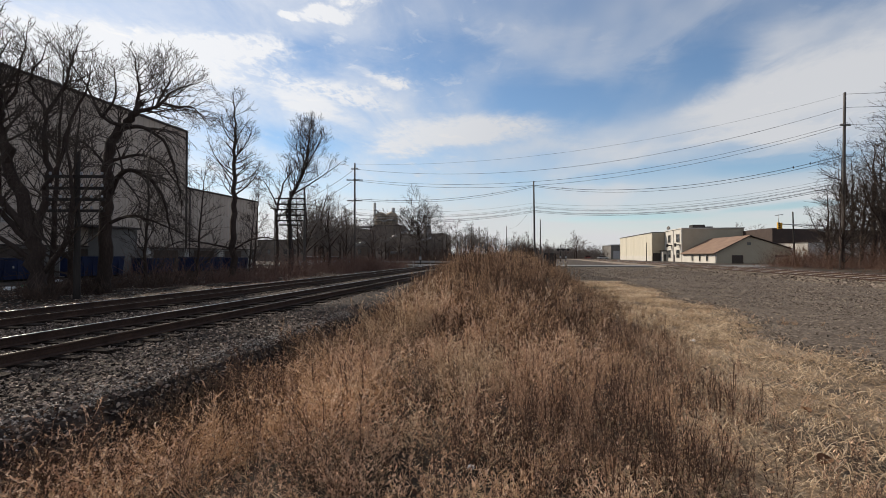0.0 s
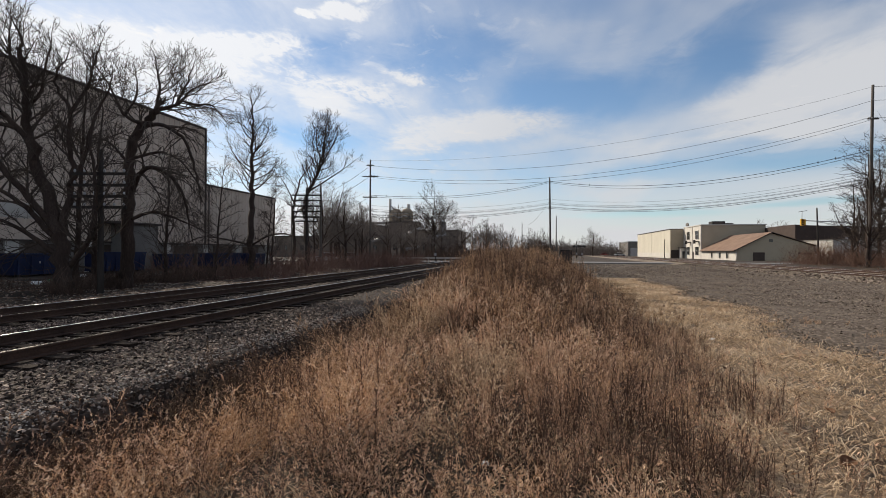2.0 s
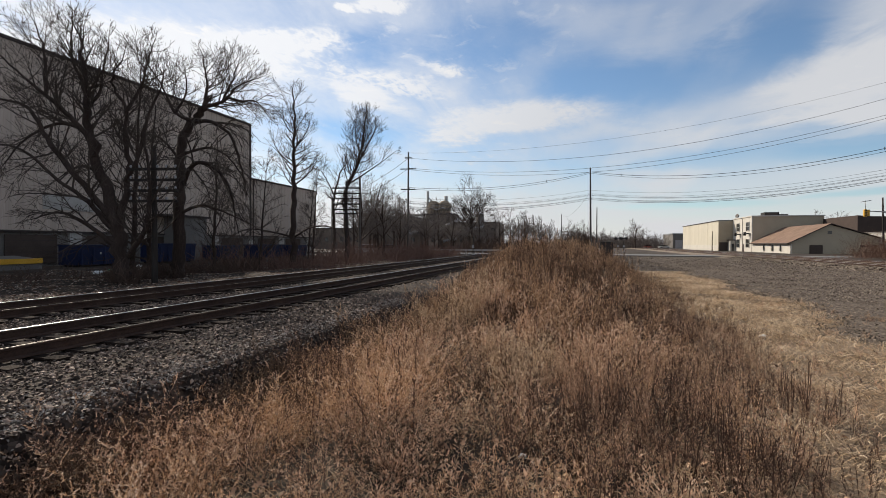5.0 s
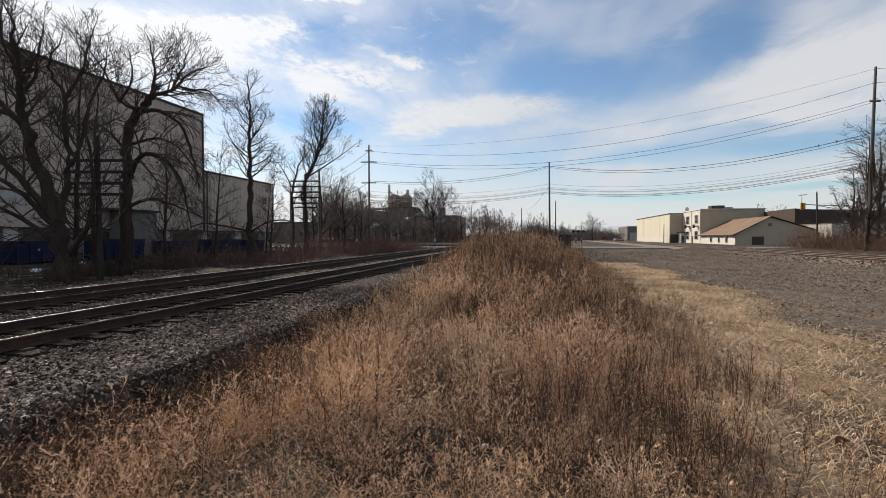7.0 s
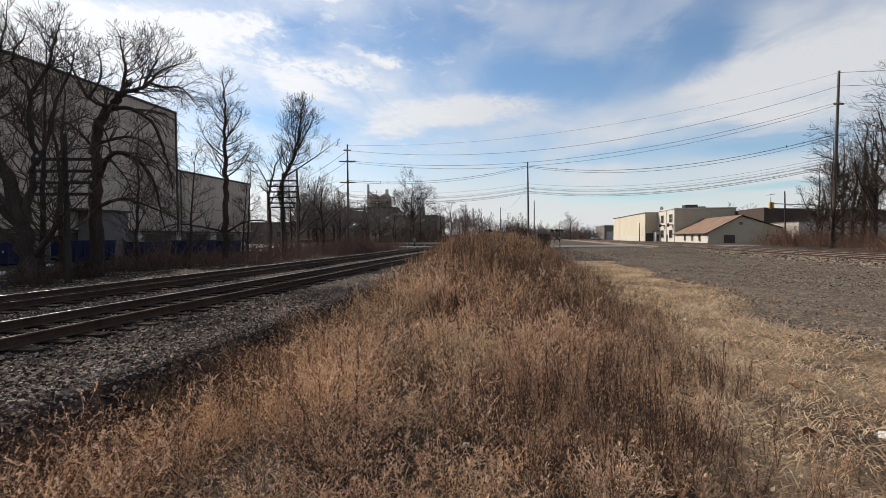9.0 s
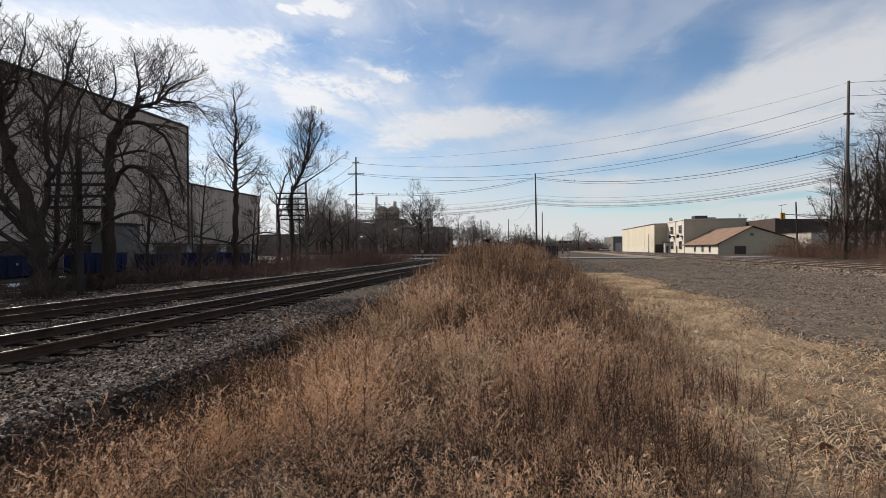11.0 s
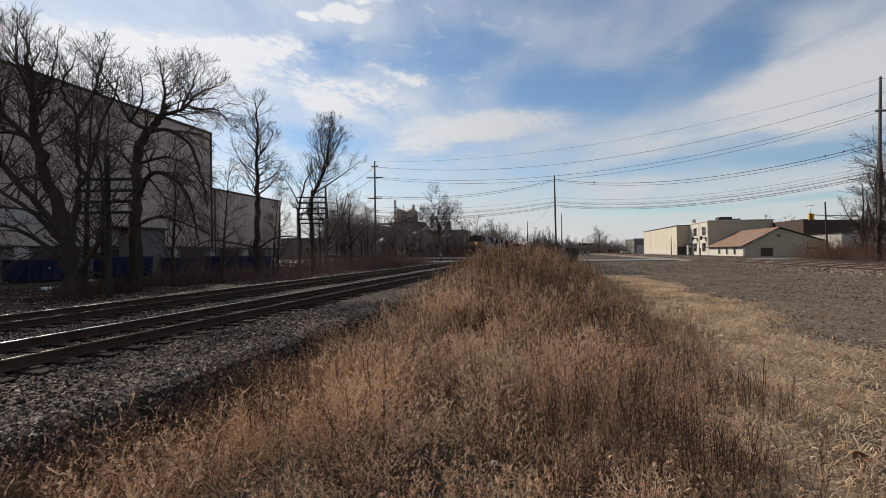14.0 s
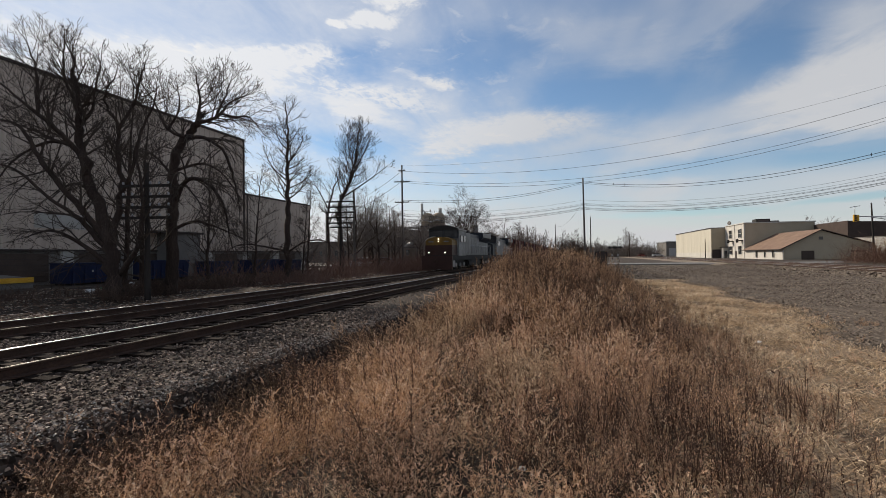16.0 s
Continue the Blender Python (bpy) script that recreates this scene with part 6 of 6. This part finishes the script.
def foxtails():
    """Nodding dry seed heads on bent stalks, close to the ground."""
    r = random.Random(31)
    V, F, T = [], [], []
    for i in range(70):
        x, y = r.uniform(-.6, 2.3), r.uniform(2.9, 4.3)
        a, h = r.uniform(0, 6.283), r.uniform(.06, .24)
        d = Vector((math.cos(a), math.sin(a), 0))
        p = Vector((x, y, ground_z(x, y)))
        base = [p, p + Vector((0, 0, h * .7)) + d * .02, p + Vector((0, 0, h)) + d * .05]
        size = r.uniform(.7, 1.1)
        arc = [base[-1] + (d * math.sin(k * .45) + Vector((0, 0, 1)) * (math.cos(k * .45) - 1)) * .05 * size + Vector((0, 0, .012 * math.sin(k * .6))) for k in range(6)]
        tone = r.uniform(.45, .9)
        for q, e, w in zip(base, base[1:], (.003, .0025)):
            k = len(V)
            V += [q + d.cross(Vector((0, 0, 1))) * w, q - d.cross(Vector((0, 0, 1))) * w, e]
            F.append((k, k + 1, k + 2))
            T += [.3] * 3
        for q, e in zip(arc, arc[1:]):
            for b in range(16):
                o = q.lerp(e, r.random())
                n = Vector((r.gauss(0, 1), r.gauss(0, 1), r.gauss(0, 1))).normalized()
                w = (e - q).normalized()
                k = len(V)
                V += [o - w * .0025, o + w * .0025, o + n * .011 * size + w * .006]
                F.append((k, k + 1, k + 2))
                T += [tone + r.gauss(0, .15)] * 3
    tagged(link("foxtail_grass", raw_mesh("foxtail_grass", [tuple(v) for v in V], F, T), M_STRAW), "dry nodding foxtail seed heads near the ground", "grass", kind="stuff")


foxtails()

# ---- containers and small things by the warehouse ----


def skip(x, y, w, h, label="blue steel waste container beside the warehouse"):
    t = thing("waste_container", label, "container", pose(x, y, ground_z(x, y)), group="waste containers")
    part("body", prism([(-1.0, .15), (.9, .15), (1.1, h), (-1.0, h)], 0, w), M_BLUE, t)
    part("rim", box((-1.05, -.05, h), (1.18, w + .05, h + .1), .02), M_BLUE, t)
    n = int(w / .8)
    for i in range(n):
        part("rib", box((.95, .2 + i * w / n, .2), (1.1, .3 + i * w / n, h)), M_BLUE, t)
    part("stencil", box((1.1, w * .45, h * .6), (1.125, w * .48, h * .7)), M_CONC, t, "small pale mark")
    for yy in (.3, w - .5):
        part("skid", box((-.9, yy, 0), (.9, yy + .2, .15)), M_BLACK, t)


for x, y, w, h in ((-37.2, 26.4, 3.6, 1.6), (-37.0, 33.2, 4.2, 1.7), (-37.2, 47.0, 5.0, 1.6), (-37.4, 53.5, 4.0, 1.5), (-37.1, 40.5, 3.2, 1.5)):
    skip(x, y, w, h)
t = thing("loading_ramp", "grey loading ramp with a yellow edge beside the warehouse", "ramp", pose(-37.5, 16.8, 0))
part("deck", prism([(-1.6, -.4), (1.2, -.4), (1.2, .55), (-1.6, .75)], 0, 7.2), M_BLOCK, t)
part("edge", box((1.2, 0, .25), (1.3, 7.2, .6), .02), M_YELLOW, t, "yellow painted edge")


def litter_bag(x, y, size, mat, label):
    bm = bmesh.new()
    bmesh.ops.create_icosphere(bm, subdivisions=3, radius=size)
    for v in bm.verts:
        v.co *= 1 + .5 * noise.noise(v.co * 3.0 / size + Vector((x, y, 0)))
        v.co.z *= .55
    t = tagged(part("litter", bm, mat), label, "litter", group="litter")
    t.location = (x, y, ground_z(x, y) + size * .3)


M_GREENL = material("green_litter", [(0.05, 0.17, 0.1), (0.09, 0.26, 0.16)], 3, 20, 0.6, 0.2, 0.004)
litter_bag(-29.0, 26.3, .24, M_PAPER, "crumpled white plastic bag on dead leaves")
litter_bag(-27.4, 21.1, .2, M_PAPER, "small scrap of white litter")
litter_bag(-29.3, 23.5, .2, M_GREENL, "green plastic scrap on dead leaves")
litter_bag(-32.3, 28.1, .2, M_PAPER, "small scrap of white litter")
litter_bag(-28.2, 22.0, .13, M_PAPER, "small scrap of white litter")


def curled_leaf(x, y, size, turn):
    bm = bmesh.new()
    n, k = 7, 5
    vs = []
    for i in range(n):
        u = i / (n - 1)
        w = .45 * math.sin(math.pi * min(1, .06 + u * .92)) ** .8
        for j in range(k):
            q = (j / (k - 1) - .5) * 2
            vs.append(bm.verts.new(((u - .5) * size, q * w * size, size * (.35 * q * q * w * 2 + .22 * (u - .35) ** 2 + .05 * noise.noise((u * 4, q * 2, x))))))
    for i in range(n - 1):
        for j in range(k - 1):
            bm.faces.new((vs[i * k + j], vs[i * k + j + 1], vs[(i + 1) * k + j + 1], vs[(i + 1) * k + j]))
    o = tagged(part("dead_leaf", bm, M_CURL), "large curled brown dead leaf on dry grass", "leaf", group="curled leaves")
    so = o.modifiers.new("thick", "SOLIDIFY")
    so.thickness = .002
    o.matrix_world = pose(x, y, ground_z(x, y) + .045, 14, -10, turn)


M_CURL = material("curled_dead_leaf", [(0.1, 0.045, 0.022), (0.2, 0.098, 0.05), (0.3, 0.17, 0.095)], 12, 60, 0.7, 0.4, 0.003, thin=0.4)
for x, y, size, turn in ((2.42, 4.4, .13, 20), (.5, 2.9, .11, 80), (.95, 3.0, .12, 150), (1.35, 3.1, .1, 40), (2.1, 3.4, .12, 200), (2.9, 5.6, .11, 100)):
    curled_leaf(x, y, size, turn)
litter_bag(3.35, 10.4, .055, M_PAPER, "flattened white scrap of litter on dead grass")
litter_bag(3.1, 4.6, .06, M_PAPER, "small scrap of white litter in the grass")
litter_bag(3.5, 4.1, .05, M_PAPER, "small scrap of white litter in the grass")
litter_bag(-.45, 3.9, .03, M_PAPER, "small scrap of white litter in the weeds")

# ---- the crossing ----


def crossing():
    t = thing("guard_rail", "pale roadside guard rail beside the level crossing", "guard rail", pose(-26, 73.4, .12))
    part("beam", box((0, 0, .45), (14.2, .1, .75), .02), M_CONC, t)
    for i in range(6):
        part("post", box((.2 + i * 2.7, .1, -.3), (.35 + i * 2.7, .25, .7)), M_CONC, t)
    c = thing("signal_cabinet", "dark steel signal cabinet beside the crossing", "cabinet", pose(3.0, 66.5, .1))
    part("body", box((-.6, -.5, 0), (1.0, .6, 1.9), .04), M_BLACK, c)
    part("roof", box((-.7, -.6, 1.9), (1.1, .7, 2.0), .03), M_BLOCK, c)
    part("door", box((-.5, -.53, .15), (.9, -.5, 1.8)), M_TRIM, c)
    for x, y, h in ((-16.2, 72.2, 2.6), (-5.4, 71.6, 2.4), (7.8, 112, 4.0), (9.1, 113, 4.0)):
        s = thing("crossing_signal", "thin dark crossing signal mast beside the road", "railway signal", pose(x, y, .05), group="crossing signals")
        part("mast", tube([(0, 0, -.2), (0, 0, h)], .07, 8), M_BLACK, s)
        part("base", box((-.2, -.2, -.2), (.2, .2, .25), .02), M_CONC, s)
        part("cap", tube([(0, 0, h), (0, 0, h + .12)], [.1, .04], 8), M_BLACK, s)
        if h > 3.5:
            part("crossarm", box((-.55, -.12, h - 1.1), (.55, -.04, h - .95), .01), M_BLACK, s)
            for k in (-.5, .5):
                part("lamp_disc", tube([(k, -.12, h - 1.02), (k, -.2, h - 1.02)], .3, 14), M_BLACK, s, "black round signal disc")
        part("control_box", box((-.16, -.2, 1.0), (.16, -.06, 1.5), .02), M_STEEL, s)


crossing()


def parked_car(x, y, turn, col, label):
    t = thing("parked_car", label, "car", pose(x, y, .05, 0, 0, turn), group="parked cars")
    m = material("car_paint", [tuple(c * .85 for c in col), col], 1, 8, 0.3, 0.0)
    part("body", prism([(-2.2, .3), (2.2, .3), (2.2, .75), (1.3, .9), (-2.0, .95), (-2.2, .8)], -.85, .85), m, t)
    part("cabin", prism([(-1.7, .93), (1.2, .9), (.5, 1.42), (-1.1, 1.45)], -.74, .74), M_GLASS, t)
    part("roof", prism([(-1.1, 1.45), (.5, 1.42), (.4, 1.48), (-1.0, 1.5)], -.72, .72), m, t)
    for a in (-1.35, 1.4):
        for b in (-.88, .7):
            part("wheel", tube([(a, b, .33), (a, b + .18, .33)], .33, 14), M_BLACK, t)


for x, y, a, c in ((-31, 66, 20, (.6, .6, .6)), (-34, 74.5, 80, (.5, .5, .52)), (-29, 70, 10, (.3, .31, .33)), (33, 215, 10, (.6, .6, .6)), (29, 230, 10, (.35, .1, .08)), (24, 240, 0, (.5, .5, .5))):
    parked_car(x, y, a, c, "parked car beside the road in the distance")

# ---- the train ----
M_LAMP = glow("headlight_glow", (1.0, 0.88, 0.66), 3.0)


def bogie(t, y, n=3):
    b = part("bogie_frame", box((-1.25, y - 2.1, .35), (1.25, y + 2.1, .95), .05), M_BLACK, t)
    for i in range(n):
        yy = y - 1.7 + 3.4 * i / (n - 1)
        for x in (-.82, .68):
            part("wheel", tube([(x, yy, .5), (x + .14, yy, .5)], .5, 16), M_BLACK, b)
        part("axle_box", box((1.25, yy - .18, .35), (1.38, yy + .18, .7), .03), M_STEEL, b)


def locomotive(nose):
    """A six-axle diesel; its front is at y = 0 and it runs towards -y."""
    t = thing("locomotive", "grimy grey diesel locomotive with yellow nose and lit headlights" if nose else "grimy grey and black trailing diesel locomotive", "locomotive")
    part("underframe", box((-1.5, .3, .95), (1.5, 21.9, 1.45), .05), M_BLACK, t)
    part("pilot", prism([(-1.45, .12), (1.45, .12), (1.5, 1.4), (-1.5, 1.4)], .0, .35), M_MAROON, t, "dark grimy red-brown front plough")
    part("nose", prism([(-1.3, 1.4), (1.3, 1.4), (1.3, 2.85), (1.05, 3.05), (.5, 3.2), (-.5, 3.2), (-1.05, 3.05), (-1.3, 2.85)], .7, 3.0), M_GOLD if nose else M_NAVY, t, "yellow nose" if nose else "dark nose")
    # strip on the sunward shoulder; its pale colour stands for a highlight
    part("nose_stripe", prism([(-1.31, 2.84), (-1.06, 3.05), (-.52, 3.2), (-.52, 3.25), (-1.06, 3.1), (-1.33, 2.88)], .66, 2.9), M_CONC if nose else M_NAVY, t, "pale strip as a highlight along the nose edge")
    part("nose_band", box((-1.32, .64, 1.4), (1.32, 3.0, 2.42)), M_MAROON if nose else M_NAVY, t, "dark red-brown lower nose")
    c = part("cab", prism([(-1.52, 1.4), (1.52, 1.4), (1.52, 3.92), (.95, 4.22), (-.95, 4.22), (-1.52, 3.92)], 2.6, 5.6), M_LGREY, t, "grey cab sides")
    part("cab_roof", prism([(-1.56, 3.95), (1.56, 3.95), (1.42, 4.1), (.95, 4.28), (.4, 4.35), (-.4, 4.35), (-.95, 4.28), (-1.42, 4.1)], 2.35, 5.65), M_BLACK, c, "dark cab roof with a brow over the windscreen")
    part("cab_front", prism([(-1.5, 3.1), (1.5, 3.1), (1.5, 3.95), (-1.5, 3.95)], 2.52, 2.6), M_NAVY, c, "dark cab front")
    for x in (-1.38, .06):
        part("windscreen", box((x, 2.46, 3.26), (x + 1.32, 2.52, 3.88), .02), M_GLASS, c)
    # gutters in a pale colour that imitates sun caught on the roof edge
    for x in (-1.6, 1.5):
        part("gutter", box((x, 2.3, 3.9), (x + .13, 5.65, 4.02), .02), M_CONC, c, "roof gutter coloured pale like a sunlit edge")
    for y in (3.2, 4.4):
        part("side_window", box((1.5, y, 2.75), (1.585, y + .9, 3.4), .02), M_GLASS, c)
    part("number_board", box((.5, .67, 2.7), (1.0, .71, 2.82)), M_LGREY, t, "small pale number board with bars")
    part("number_board", box((-1.0, .67, 2.7), (-.5, .71, 2.82)), M_LGREY, t, "small pale number board with bars")
    lamps = [(-.06, 3.02), (-.06, 2.76)] if nose else []
    for x, z in lamps:
        part("headlight", tube([(0, .69, z), (0, .6, z)], .055, 12), M_LAMP, t, "glowing headlight")
    for x in (-.85, .72):
        part("ditch_light", tube([(x, .3, 1.72), (x, .2, 1.72)], .05, 12), M_LAMP if nose else M_STEEL, t, "glowing ditch light")
        part("lamp_post", box((x - .06, .3, 1.4), (x + .06, .4, 1.8)), M_BLACK, t)
    part("hood", box((-1.0, 5.6, 1.45), (1.0, 18.4, 3.62), .08), M_LGREY, t, "grey engine hood")
    for i in range(10):
        part("hood_door", box((1.0, 6.0 + i * 1.2, 1.7), (1.04, 7.1 + i * 1.2, 3.3), .01), M_LGREY, t)
    part("electrical_cabinet", box((-1.5, 5.7, 1.45), (1.5, 8.0, 3.8), .06), M_LGREY, t, "wide grey cabinet behind the cab")
    part("hood_roof", box((-1.03, 5.7, 3.42), (1.03, 18.3, 3.84), .05), M_NAVY, t)
    part("exhaust", box((-.5, 11.0, 3.8), (.5, 12.2, 4.25), .04), M_BLACK, t)
    part("radiator", prism([(-1.0, 3.0), (1.0, 3.0), (1.5, 3.6), (1.5, 4.15), (-1.5, 4.15), (-1.5, 3.6)], 15.2, 21.0), M_NAVY, t, "dark flared radiator housing")
    part("rear_hood", box((-1.0, 18.4, 1.45), (1.0, 21.2, 3.7), .06), M_LGREY, t)
    for i in range(2):
        part("fan", tube([(0, 16.6 + i * 2.6, 4.14), (0, 16.6 + i * 2.6, 4.27)], .95, 16), M_BLACK, t)
    part("fuel_tank", box((-1.35, 7.6, .3), (1.35, 14.4, 1.0), .15), M_BLACK, t)
    bogie(t, 3.9)
    bogie(t, 18.0)
    for i in range(14):
        part("handrail_post", box((1.42, 5.9 + i * 1.15, 1.45), (1.46, 5.94 + i * 1.15, 2.5)), M_STEEL, t)
    part("handrail", tube([(1.44, 5.8, 2.5), (1.44, 21.2, 2.5)], .025, 6), M_STEEL, t)
    for x in (-1.45, 1.35):
        part("step", box((x, .5, .35), (x + .1, 1.3, 1.4)), M_STEEL, t)
    part("coupler", box((-.15, -.6, .75), (.15, .1, 1.05), .03), M_RUST, t)
    part("horn", tube([(.4, 4.2, 4.34), (.4, 3.7, 4.5)], [.05, .12], 8), M_STEEL, t)
    return t


def boxcar():
    t = thing("boxcar", "dark oxide-red covered freight car in the train", "freight car", group="freight cars")
    part("body", box((-1.5, .6, 1.1), (1.5, 15.9, 4.3), .05), M_CAR, t)
    part("roof", prism([(-1.55, 4.3), (1.55, 4.3), (0, 4.55)], .5, 16.0), M_CAR, t)
    for i in range(13):
        part("rib", box((1.5, 1.0 + i * 1.15, 1.1), (1.58, 1.12 + i * 1.15, 4.25)), M_CAR, t)
    part("door", box((1.58, 6.8, 1.2), (1.66, 9.7, 4.1), .02), M_CAR, t)
    part("sill", box((-1.3, .3, .8), (1.3, 16.2, 1.1)), M_BLACK, t)
    part("ladder", box((1.5, .75, 1.0), (1.6, 1.2, 4.2)), M_BLACK, t)
    bogie(t, 2.6, 2)
    bogie(t, 13.9, 2)
    return t


LOCO_A, LOCO_B = locomotive(True), locomotive(False)
_car = boxcar()
CARS = [_car] + [copy_thing(_car, Matrix()) for _ in range(13)]


def motions():
    """The train comes on along the far track at a steady 20.6 m a second."""
    for ob, back in [(LOCO_A, 0.0), (LOCO_B, 22.8)] + [(c, 45.6 + 17.1 * i) for i, c in enumerate(CARS)]:
        walk(ob, [(t, pose(FAR_X, 42.4 + back + 20.6 * (16.0 - t), RAIL_Z)) for t in range(0, 17, 2)])


motions()
